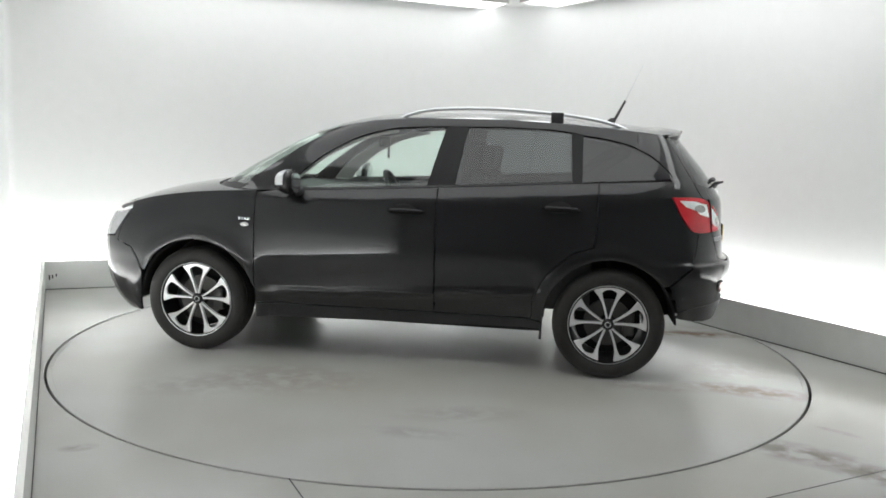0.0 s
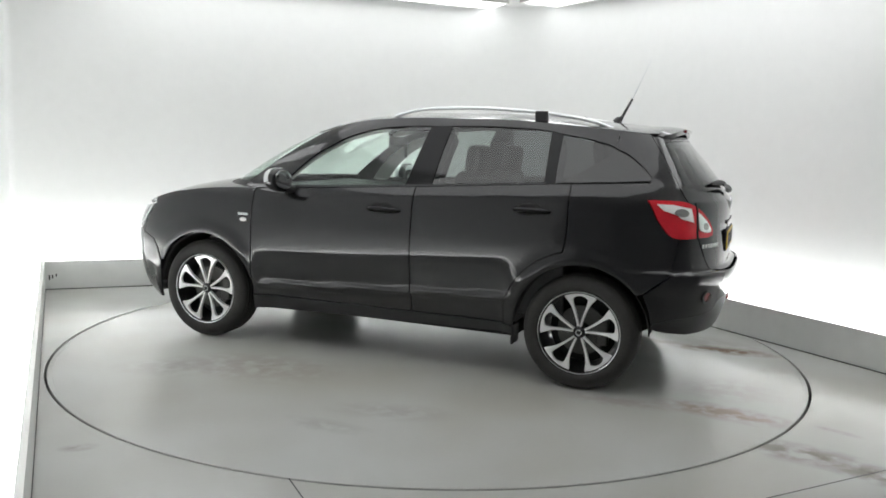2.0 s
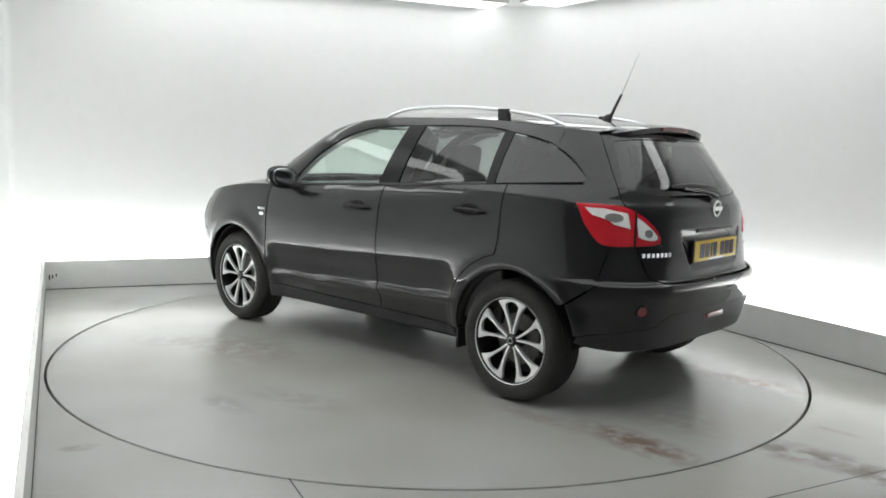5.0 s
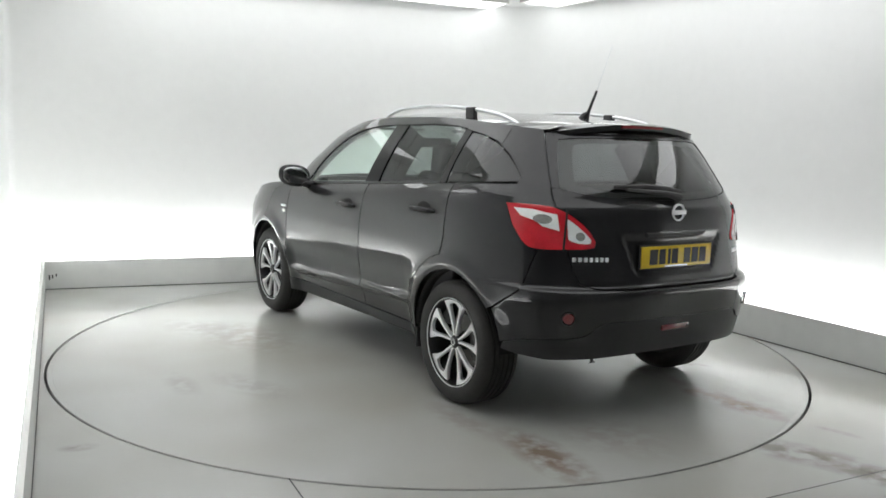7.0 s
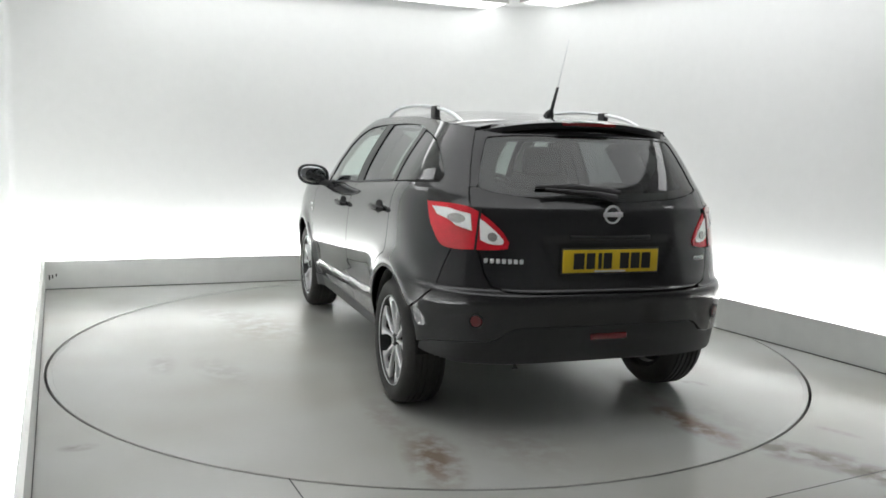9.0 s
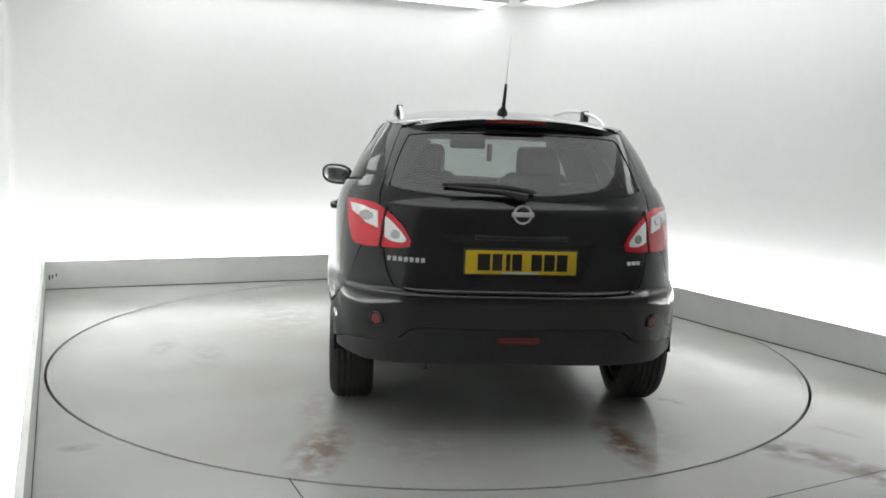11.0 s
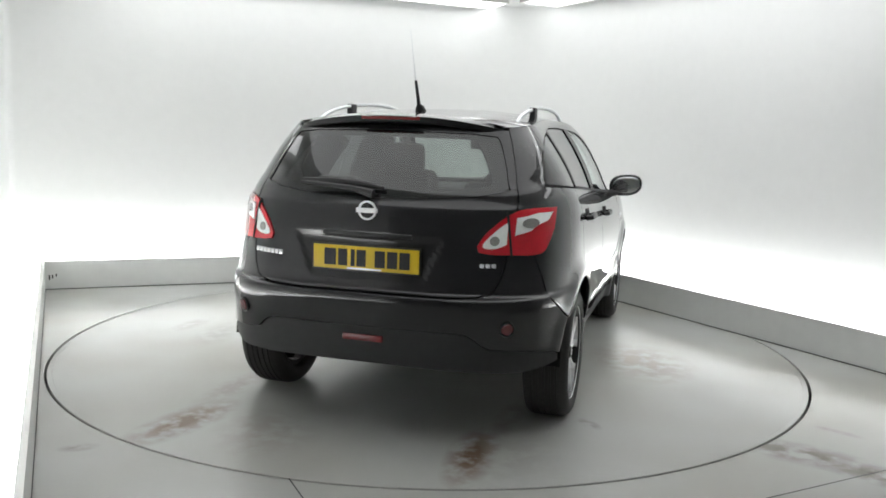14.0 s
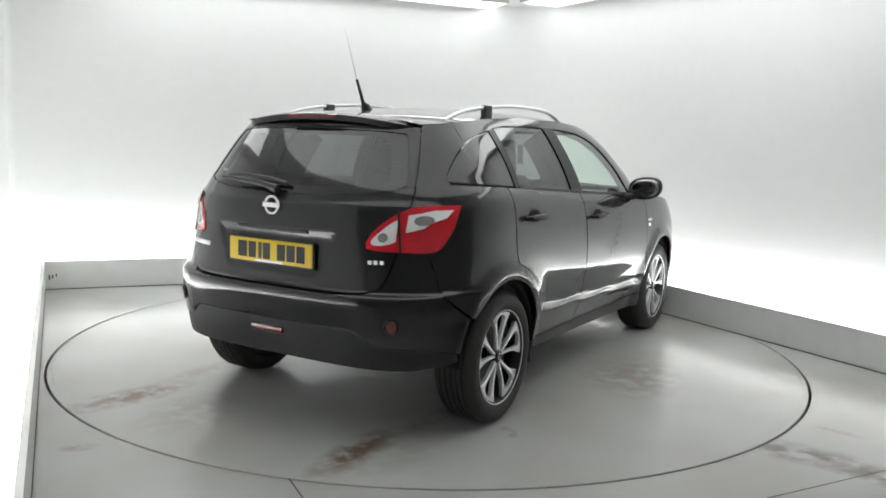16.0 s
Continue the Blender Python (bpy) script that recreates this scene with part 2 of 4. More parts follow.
def build_booth():
    inner, outer = wall_path(TROUGH, 1.45), wall_path(TROUGH + 0.12, 1.57)
    bm = bmesh.new()
    n = len(inner)
    v = [[bm.verts.new((p.x, p.y, z)) for p in path] for path in (inner, outer) for z in (-0.05, 2.8)]
    for i in range(n - 1):
        for r0, r1 in ((v[0], v[1]), (v[3], v[2]), (v[1], v[3]), (v[2], v[0])):
            bm.faces.new((r0[i], r0[i + 1], r1[i + 1], r1[i]))
    for i in (0, n - 1):
        bm.faces.new((v[0][i], v[1][i], v[3][i], v[2][i]))
    tagged(part("wall_booth", bm, WALL, smooth=True, sharp=50), "smooth white painted booth wall with a rounded corner", "wall", kind="structure")
    # kerb boards in front of the light troughs, with a hair of a gap over the floor
    t = 0.03
    quad_strip("kerb_back", BL - OUT_L * 0.0, BR + OUT_R * t, OUT_B, 0, t, 0.0006, KERB_H, KERB, "low white kerb board hiding a light trough")
    quad_strip("kerb_right", BR, FR, OUT_R, 0, t, 0.0006, KERB_H, KERB, "low white kerb board hiding a light trough")
    quad_strip("kerb_left", FL, BL, OUT_L, 0, t, 0.0006, KERB_H, KERB, "low white kerb board hiding a light trough")
    # a dark strip draws the shade line where the kerbs meet the floor
    for a, b, out in ((BL, BR, OUT_B), (BR, FR, OUT_R), (FL, BL, OUT_L)):
        quad_strip("kerb_foot_shade", a, b, out, -0.004, -0.0005, 0.0006, 0.007, JOINT_AND_SHADE, "thin dark strip for the shade line at the foot of the kerb")
    for d, z0, h in ((0.030, 0.085, 0.045), (0.055, 0.10, 0.03), (0.085, 0.115, 0.025)):
        p = BL + back_dir * d
        quad_strip("kerb_scuff", p, p + back_dir * 0.012, OUT_B, -0.0012, -0.0002, z0, z0 + h, JOINT_AND_SHADE, "small dark scuff on the kerb")
    # tubes on the outer side of the kerbs
    for name, a, b, out in (("back", BL + back_dir * 0.1, BR - back_dir * 0.25, OUT_B), ("right", BR + RIGHT_DIR * 0.25, FR, OUT_R), ("left", FL, BL + LEFT_DIR * 0.1, OUT_L)):
        tagged(quad_strip("tube_light", a, b, out, t + 0.004, t + 0.03, 0.05, 0.19, TUBE, "", kind="thing"), "long lit white tube light behind the kerb board", "light", "tubes in the trough")


def build_floor():
    bm = bmesh.new()
    n = 180
    inner = [bm.verts.new((RADIUS * 1.006 * math.cos(2 * math.pi * k / n), RADIUS * 1.006 * math.sin(2 * math.pi * k / n), 0)) for k in range(n)]
    outer = []
    for k in range(n):
        a = 2 * math.pi * k / n
        c, s = math.cos(a), math.sin(a)
        outer.append(bm.verts.new(Vector((c, s, 0)) * (9.5 / max(abs(c), abs(s)))))
    low = [bm.verts.new((v.co.x, v.co.y, -0.06)) for v in inner]
    for k in range(n):
        j = (k + 1) % n
        bm.faces.new((inner[k], outer[k], outer[j], inner[j]))
        bm.faces.new((inner[k], inner[j], low[j], low[k]))
    ob = part("floor", bm, FLOOR, smooth=False)
    tagged(ob, "worn light grey painted floor with dirt stains", "floor", kind="structure")
    bm = bmesh.new()
    bmesh.ops.create_circle(bm, cap_ends=True, segments=96, radius=RADIUS * 1.02)
    for v in bm.verts:
        v.co.z = -0.06
    tagged(part("floor_pit", bm, PIT, smooth=False), "dark pit under the turntable", "floor", kind="structure")
    for a, b in (((1.40, -2.452), (2.40, -1.96)), ((-0.575, -2.385), (-0.40, -2.75))):
        a, b = Vector(a), Vector(b)
        d = (b - a).normalized()
        quad_strip("floor_joint", a, b, Vector((-d.y, d.x)), -0.0028, 0.0028, -0.003, 0.001, JOINT_AND_SHADE, "thin dark joint between floor plates")


def build_turntable():
    table = tagged(new("turntable"), "round grey turntable flush in the floor with rusty stains", "turntable")
    n = 180
    for name, prof, mat in (("deck", [(RADIUS - 0.030, 0.0), (RADIUS - 0.030, -0.04)], DISC), ("edge_ring", [(RADIUS - 0.0295, -0.04), (RADIUS - 0.0295, 0.0003), (RADIUS - 0.003, 0.0003), (RADIUS, -0.003), (RADIUS, -0.04)], DISC)):
        bm = bmesh.new()
        rings = [[bm.verts.new((r * math.cos(2 * math.pi * k / n), r * math.sin(2 * math.pi * k / n), z)) for k in range(n)] for r, z in prof]
        if name == "deck":
            bm.faces.new(rings[0])
        for r0, r1 in zip(rings, rings[1:]):
            for k in range(n):
                bm.faces.new((r0[k], r0[(k + 1) % n], r1[(k + 1) % n], r1[k]))
        if name == "deck":
            bm.faces.new(rings[-1][::-1])
        part(name, bm, mat, table, smooth=False)
    return table


def build_ceiling_and_bay():
    z = 2.8
    far = [Vector((-9, -9)), Vector((9, -9)), Vector((9, 9)), Vector((-9, 9))]
    tagged(part("ceiling", prism([(p.x, p.y) for p in far], z, z + 0.1), CEIL, smooth=False), "plain white ceiling of the booth", "ceiling", kind="structure")
    # light diffusers let into the ceiling along the walls; the left one is unseen fill
    def diffuser(a, b, out):
        pts = [a + out * 0.10, b + out * 0.10, b - out * 0.32, a - out * 0.32]
        lamp = tagged(new("ceiling_light"), "long lit white ceiling light along the wall; the left one is unseen fill", "light", "ceiling lights")
        part("diffuser", prism([(p.x, p.y) for p in pts], z - 0.02, z - 0.002), PANEL_GLOW, lamp, smooth=False)
        for o0, o1 in ((0.10, 0.125), (-0.345, -0.32)):
            fr = [a + out * o0, b + out * o0, b + out * o1, a + out * o1]
            part("frame", prism([(p.x, p.y) for p in fr], z - 0.026, z), KERB, lamp, smooth=False)
    diffuser(BL + back_dir * 0.5, BR - back_dir * 0.35, OUT_B)
    # no light is known here: added to brighten the back-left corner
    diffuser(BL + LEFT_DIR * 2.2, BL + LEFT_DIR * 0.5, OUT_L)
    diffuser(BR + RIGHT_DIR * 0.4, BR + RIGHT_DIR * 5.0, OUT_R)
    # unseen source assumed from reflections on the car; brightens the floor
    over = tagged(new("ceiling_light"), "large round lit diffuser, unseen and assumed, in the ceiling over the turntable", "light", "ceiling lights")
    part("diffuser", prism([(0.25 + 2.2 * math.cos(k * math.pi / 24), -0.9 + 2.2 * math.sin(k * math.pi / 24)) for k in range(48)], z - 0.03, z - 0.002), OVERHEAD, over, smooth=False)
    # unseen, unlit entrance bay closing the place behind the camera, pale to lift reflections
    a, b = FL + OUT_L * TROUGH, FR + OUT_R * TROUGH
    back = Vector((0.45, -0.893))
    corners = [a, a + OUT_L * 1.6, a + OUT_L * 1.6 + back * 5.0, b + OUT_R * 1.2 + back * 4.0, b + OUT_R * 1.2, b]
    for i, (p, q) in enumerate(zip(corners, corners[1:])):
        d = (q - p).normalized()
        quad_strip("wall_bay_%d" % (i + 1), p, q, Vector((d.y, -d.x)), 0.0, 0.12, -0.05, 2.8, BAY, "unseen plain grey wall of an assumed entrance bay")
    bm = prism([(p.x, p.y) for p in (a + back * 0.15, a + OUT_L * 1.6 + back * 0.15, corners[2], corners[3], b + OUT_R * 1.2 + back * 0.15, b + back * 0.15)], 2.74, 2.79)
    tagged(part("ceiling_bay", bm, BAY, smooth=False), "unseen plain grey ceiling of an assumed entrance bay", "ceiling", kind="structure")


build_booth()
build_floor()
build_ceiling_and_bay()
turntable = build_turntable()


# ---- the car: x forward, y to its left, z up, origin on the ground between the axles ----
def pchip(xs, ys):
    xs, ys = np.array(xs, float), np.array(ys, float)
    h, d = np.diff(xs), np.diff(ys) / np.diff(xs)
    m = np.zeros(len(xs))
    m[0], m[-1] = d[0], d[-1]
    for i in range(1, len(xs) - 1):
        if d[i - 1] * d[i] > 0:
            w1, w2 = 2 * h[i] + h[i - 1], h[i] + 2 * h[i - 1]
            m[i] = (w1 + w2) / (w1 / d[i - 1] + w2 / d[i])

    def f(x):
        x = np.clip(np.asarray(x, float), xs[0], xs[-1])
        i = np.clip(np.searchsorted(xs, x) - 1, 0, len(h) - 1)
        t = (x - xs[i]) / h[i]
        return ((2 * t ** 3 - 3 * t ** 2 + 1) * ys[i] + (t ** 3 - 2 * t ** 2 + t) * h[i] * m[i]
                + (3 * t ** 2 - 2 * t ** 3) * ys[i + 1] + (t ** 3 - t ** 2) * h[i] * m[i + 1])
    return f


def step(a, b, x):
    t = np.clip((np.asarray(x, float) - a) / (b - a), 0, 1)
    return t * t * (3 - 2 * t)


AXLE, WHEEL_R, WHEEL_Z = 1.315, 0.338, 0.338
half_width = pchip([0.18, 0.24, 0.30, 0.40, 0.52, 0.66, 0.80, 0.92, 1.00, 1.06, 1.10, 1.13, 1.20, 1.30, 1.40, 1.50, 1.555, 1.62],
                   [0.76, 0.795, 0.812, 0.836, 0.870, 0.892, 0.890, 0.880, 0.868, 0.852, 0.832, 0.812, 0.780, 0.735, 0.684, 0.622, 0.578, 0.50])
rear_end = pchip([0.18, 0.28, 0.34, 0.42, 0.52, 0.62, 0.69, 0.715, 0.73, 0.80, 0.95, 1.05, 1.10, 1.14, 1.20, 1.30, 1.40, 1.46, 1.50, 1.60],
                 [-1.80, -1.97, -2.025, -2.055, -2.080, -2.102, -2.114, -2.108, -2.062, -2.056, -2.048, -2.045, -2.036, -2.010, -1.978, -1.90, -1.81, -1.755, -1.715, -1.62])
front_low = pchip([0.18, 0.28, 0.40, 0.55, 0.68, 0.78, 0.86, 0.92, 1.00, 1.10], [1.90, 2.04, 2.11, 2.145, 2.14, 2.115, 2.07, 2.02, 1.95, 1.88])
front_glass = pchip([1.02, 1.08, 1.20, 1.30, 1.425, 1.51, 1.55, 1.62], [1.40, 1.30, 1.12, 0.95, 0.71, 0.48, 0.33, 0.05])
belt_rise = pchip([-1.8, -1.2, -0.2, 0.9, 1.4], [0.10, 0.068, 0.0, -0.055, -0.06])
XR, NR = -1.25, 2.8
XF, NF = 0.55, 5.2
XG, NG = -0.30, 6.2


def arc_table(a, b, n):
    u = np.linspace(0, 1, 1500)
    x = np.concatenate([u * 0.80, (1 - ((1 - u) * (1 - 0.80 ** n) ** (1 / n)) ** n) ** (1 / n)])
    y = np.maximum(1 - x ** n, 0) ** (1 / n)
    psi = np.arctan2(x ** (n / 2), y ** (n / 2))
    length = np.concatenate([[0], np.cumsum(np.hypot(np.diff(x * a), np.diff(y * b)))])
    keep = np.concatenate([[True], np.diff(length) > 1e-9])
    return psi[keep], length[keep]


T_REAR, T_LOW, T_GLASS = arc_table(0.86, 0.88, NR), arc_table(1.60, 0.88, NF), arc_table(1.30, 0.74, NG)
S_REAR, S_LOW, S_GLASS = XR - T_REAR[1][-1], XF + T_LOW[1][-1], XG + T_GLASS[1][-1]


rear_square = pchip([0.2, 0.6, 0.75, 0.95, 1.20, 1.30, 1.46, 1.62], [3.5, 3.3, 3.05, 2.72, 2.50, 2.62, 3.1, 3.3])


def width(x, z):
    zz = z - belt_rise(x) * step(0.80, 1.12, z) * (1 - step(1.22, 1.50, z))
    w = half_width(zz)
    # the body stays full down past the wheels, and tucks in under the doors
    full = step(0.80, 1.10, np.abs(x)) * (1 - step(0.52, 0.68, z))
    w = w + np.maximum(0.884 - w, 0) * 0.85 * full
    return w + 0.014 + 0.016 * step(-0.6, 1.2, x) + 0.012 * step(-0.9, 0.1, x) * step(1.12, 1.25, z)


def glass_side(x, z):
    q = np.clip((x - XG) / np.maximum(front_glass(z) - XG, 0.05), 0, 1)
    return width(x, z) * np.maximum(1 - q ** NG, 0) ** (1 / NG)


def shell(s, z, which):
    """A point of the outer skin. which: 'low' or 'glass'; s runs along the car, round its corners."""
    s, z = np.asarray(s, float), np.asarray(z, float)
    psi_r = np.interp(np.clip(XR - s, 0, None), T_REAR[1], T_REAR[0])
    rear = s < XR
    x0, t0, n0, f0 = (XF, T_LOW, NF, front_low) if which == "low" else (XG, T_GLASS, NG, front_glass)
    psi_f = np.interp(np.clip(s - x0, 0, None), t0[1], t0[0])
    front = s > x0
    nr = rear_square(z)
    x = np.where(rear, XR + (rear_end(z) - XR) * np.sin(psi_r) ** (2 / nr), np.where(front, x0 + (f0(z) - x0) * np.sin(psi_f) ** (2 / n0), s))
    k = np.where(rear, np.maximum(np.cos(psi_r), 0) ** (2 / nr), np.where(front, np.maximum(np.cos(psi_f), 0) ** (2 / n0), 1.0))
    y = width(x, z) * k
    if which == "low":
        mix = step(1.0, 1.10, z) * (1 - step(0.6, 0.92, x))
        y = np.where(x > XG, y + (glass_side(x, z) - y) * mix, y)
        # flares round the wheels, the side moulding and the hollow over it
        for cx in (AXLE, -AXLE):
            r = np.hypot(x - cx, z - WHEEL_Z)
            y = y + np.where(k > 0.55, 0.020 * np.exp(-((r - 0.425) / 0.055) ** 2), 0)
        along = step(-0.93, -0.80, x) * (1 - step(0.80, 0.93, x))
        rub = 0.430 + 0.048 * (0.61 - x)
        y = y + along * (0.020 * np.exp(-((z - rub) / 0.022) ** 2) - 0.010 * np.exp(-((z - rub - 0.13) / 0.07) ** 2))
    # recess for the number plate
    deep = step(0.765, 0.805, z) * (1 - step(0.955, 0.985, z)) * (1 - step(-0.018, 0.018, y - 0.265 - 0.48 * np.clip(z - 0.765, 0, 0.25)))
    x = np.where(rear & (x < -1.9), x + 0.010 * deep, x)
    return np.stack([x, y, z + 0 * x], -1)


def skin_normals(s, z, which):
    e = 2e-3
    lo = S_REAR + e
    hi = (S_LOW if which == "low" else S_GLASS) - e
    s = np.clip(s, lo, hi)
    n = -np.cross(shell(s + e, z, which) - shell(s - e, z, which), shell(s, z + e, which) - shell(s, z - e, which))
    return n / np.maximum(np.linalg.norm(n, axis=-1, keepdims=True), 1e-12)


def S(x, z, which="low"):
    """The running length s of a side point at x."""
    x0, t0, n0, f0 = (XF, T_LOW, NF, front_low) if which == "low" else (XG, T_GLASS, NG, front_glass)
    if x < XR:
        q = min(max((XR - x) / (XR - float(rear_end(z))), 0), 1)
        return XR - float(np.interp(math.asin(q ** (float(rear_square(z)) / 2)), *T_REAR))
    if x > x0:
        q = min(max((x - x0) / (float(f0(z)) - x0), 0), 1)
        return x0 + float(np.interp(math.asin(q ** (n0 / 2)), *t0))
    return x


def SR(y, z):
    """The running length of a rear point at y."""
    x = -1.95
    for _ in range(4):
        q = min(max(y / float(width(x, z)), 0), 1)
        nr = float(rear_square(z))
        psi = math.acos(q ** (nr / 2))
        x = XR + (float(rear_end(z)) - XR) * math.sin(psi) ** (2 / nr)
    return XR - float(np.interp(psi, *T_REAR))


def SF(y, z, which="low"):
    """The running length of a front point at y."""
    x0, t0, n0, f0 = (XF, T_LOW, NF, front_low) if which == "low" else (XG, T_GLASS, NG, front_glass)
    x = float(f0(z))
    for _ in range(4):
        q = min(max(y / float(width(x, z)), 0), 1)
        psi = math.acos(q ** (n0 / 2))
        x = x0 + (float(f0(z)) - x0) * math.sin(psi) ** (2 / n0)
    return x0 + float(np.interp(psi, *t0))


def dense(pts, gap=0.025):
    """Fills in a closed outline so that no edge is longer than gap."""
    out = []
    for p, q in zip(pts, pts[1:] + pts[:1]):
        n = max(1, int(math.ceil(math.hypot(q[0] - p[0], q[1] - p[1]) / gap)))
        out += [(p[0] + (q[0] - p[0]) * k / n, p[1] + (q[1] - p[1]) * k / n) for k in range(n)]
    return out


def curve(pts, n=6):
    """A smooth open line through points."""
    out = []
    P = [np.array(p, float) for p in pts]
    P = [2 * P[0] - P[1]] + P + [2 * P[-1] - P[-2]]
    for i in range(1, len(P) - 2):
        for k in range(n):
            t = k / n
            out.append(tuple(0.5 * (2 * P[i] + (P[i + 1] - P[i - 1]) * t + (2 * P[i - 1] - 5 * P[i] + 4 * P[i + 1] - P[i + 2]) * t ** 2
                                    + (3 * P[i] - P[i - 1] - 3 * P[i + 1] + P[i + 2]) * t ** 3)))
    out.append(tuple(P[-2]))
    return out


def arc(cx, cz, r, a0, a1, n=20):
    return [(cx + r * math.cos(radians(a0 + (a1 - a0) * k / n)), cz + r * math.sin(radians(a0 + (a1 - a0) * k / n))) for k in range(n + 1)]


def side_poly(pts, which="low"):
    return [(S(x, z, which), z) for x, z in dense(pts)]


def clip_cell(poly, x0, x1, z0, z1):
    for axis, lim, keep_less in ((0, x0, False), (0, x1, True), (1, z0, False), (1, z1, True)):
        out = []
        for p, q in zip(poly, poly[1:] + poly[:1]):
            pin = p[axis] <= lim if keep_less else p[axis] >= lim
            qin = q[axis] <= lim if keep_less else q[axis] >= lim
            if pin:
                out.append(p)
            if pin != qin:
                t = (lim - p[axis]) / (q[axis] - p[axis])
                r = [p[0] + (q[0] - p[0]) * t, p[1] + (q[1] - p[1]) * t]
                r[axis] = lim
                out.append(tuple(r))
        poly = out
        if len(poly) < 3:
            return []
    return poly


def flat_cells(poly, cell):
    """Cuts a flat outline into small pieces along a square net."""
    xs, zs = [p[0] for p in poly], [p[1] for p in poly]
    verts, index, faces = [], {}, []
    for i in range(int(math.floor(min(xs) / cell)), int(math.floor(max(xs) / cell)) + 1):
        strip = clip_cell(poly, i * cell, (i + 1) * cell, -9, 9)
        if not strip:
            continue
        for j in range(int(math.floor(min(zs) / cell)), int(math.floor(max(zs) / cell)) + 1):
            c = clip_cell(strip, i * cell, (i + 1) * cell, j * cell, (j + 1) * cell)
            area = sum(p[0] * q[1] - q[0] * p[1] for p, q in zip(c, c[1:] + c[:1]))
            if abs(area) < 1e-8:
                continue
            f = []
            for p in (c if area > 0 else c[::-1]):
                key = (round(p[0] * 20000), round(p[1] * 20000))
                if key not in index:
                    index[key] = len(verts)
                    verts.append(p)
                if not f or (f[-1] != index[key] and f[0] != index[key]):
                    f.append(index[key])
            if len(set(f)) == len(f) and len(f) > 2:
                faces.append(f)
    return verts, faces


def sheet(name, pieces, mat, parent, label="", depth=0.014):
    """One mesh from pieces (verts, normals, faces), each with a rim turned inwards to give it thickness."""
    V, N, F = [], [], []
    for verts, normals, faces in pieces:
        base = len(V)
        V += list(verts)
        N += list(normals)
        count = {}
        for f in faces:
            F.append([base + i for i in f])
            for a, b in zip(f, f[1:] + f[:1]):
                key = (min(a, b), max(a, b))
                count[key] = None if key in count else (a, b)
        if depth:
            for ab in count.values():
                if ab is None:
                    continue
                a, b = ab
                k = len(V)
                pa, pb = np.array(verts[a]), np.array(verts[b])
                na, nb = np.array(normals[a]), np.array(normals[b])
                side = np.cross(pb - pa, na)
                side = side / max(np.linalg.norm(side), 1e-9)
                V += [pa, pb, pb - nb * depth, pa - na * depth]
                N += [side] * 4
                F.append([k, k + 3, k + 2, k + 1])
    return mesh_object(name, V, F, mat, parent, label, normals=N)


def skin(polys, which="low", sides=(1,), off=0.0, cell=0.05):
    """Pieces of the outer skin for outlines in (s, z)."""
    out = []
    for poly in polys:
        v2, faces = flat_cells(poly, cell)
        a = np.array(v2)
        P = shell(a[:, 0], a[:, 1], which)
        N = skin_normals(a[:, 0], a[:, 1], which)
        P = P + N * off
        for side in sides:
            m = np.array([1, side, 1])
            # s forward, z up: the outer face is seen from +y, so the turn is reversed
            out.append((list(P * m), list(N * m), [f[::-1] for f in faces] if side > 0 else [list(f) for f in faces]))
    return out


def height_field(poly, func, cell=0.06):
    """A piece of a surface z = func(x, y) over an outline in (x, y)."""
    v2, faces = flat_cells(poly, cell)
    a = np.array(v2)
    e = 2e-3
    z = func(a[:, 0], a[:, 1])
    zx = (func(a[:, 0] + e, a[:, 1]) - func(a[:, 0] - e, a[:, 1])) / (2 * e)
    zy = (func(a[:, 0], a[:, 1] + e) - func(a[:, 0], a[:, 1] - e)) / (2 * e)
    n = np.stack([-zx, -zy, np.ones_like(z)], -1)
    n /= np.linalg.norm(n, axis=1, keepdims=True)
    return list(np.column_stack([a, z])), list(n), faces


roof_edge = pchip([-1.80, -1.60, -1.25, -0.95, -0.6, -0.2, 0.2, 0.36, 0.50, 0.6], [1.468, 1.49, 1.522, 1.543, 1.556, 1.555, 1.532, 1.505, 1.470, 1.44])
fender_edge = pchip([0.8, 0.95, 1.25, 1.6, 1.85, 2.0, 2.2], [1.066, 1.062, 1.046, 1.0, 0.935, 0.88, 0.77])
bonnet_mid = pchip([0.9, 1.25, 1.6, 1.9, 2.05, 2.2], [1.145, 1.120, 1.068, 0.988, 0.92, 0.82])


def roof_half(x):
    z = roof_edge(x)
    n = rear_square(z)
    q = np.clip((XR - x) / (XR - rear_end(z)), 0, 0.999)
    return glass_side(x, z) * (1 - q ** n) ** (1 / n)


def roof_z(x, y):
    q = np.clip(np.abs(y) / np.maximum(roof_half(x), 0.05), 0, 1.2)
    return roof_edge(x) + 0.052 * (1 - q ** 2.4)


def bonnet_half(x):
    z = fender_edge(x)
    q = np.clip((x - XF) / (front_low(z) - XF), 0, 1)
    return width(x, z) * np.maximum(1 - q ** NF, 0.02) ** (1 / NF)


def bonnet_z(x, y):
    q = np.clip(np.abs(y) / np.maximum(bonnet_half(x), 0.1), 0, 1.1)
    return fender_edge(x) + (bonnet_mid(x) - fender_edge(x)) * (1 - q ** 2.4)


def screen_x(y, z):
    q = min(abs(y) / float(width(0.5, z)), 1)
    return XG + (float(front_glass(z)) - XG) * (1 - q ** NG) ** (1 / NG)


BOTH = (1, -1)
G = 0.003     # half a panel gap


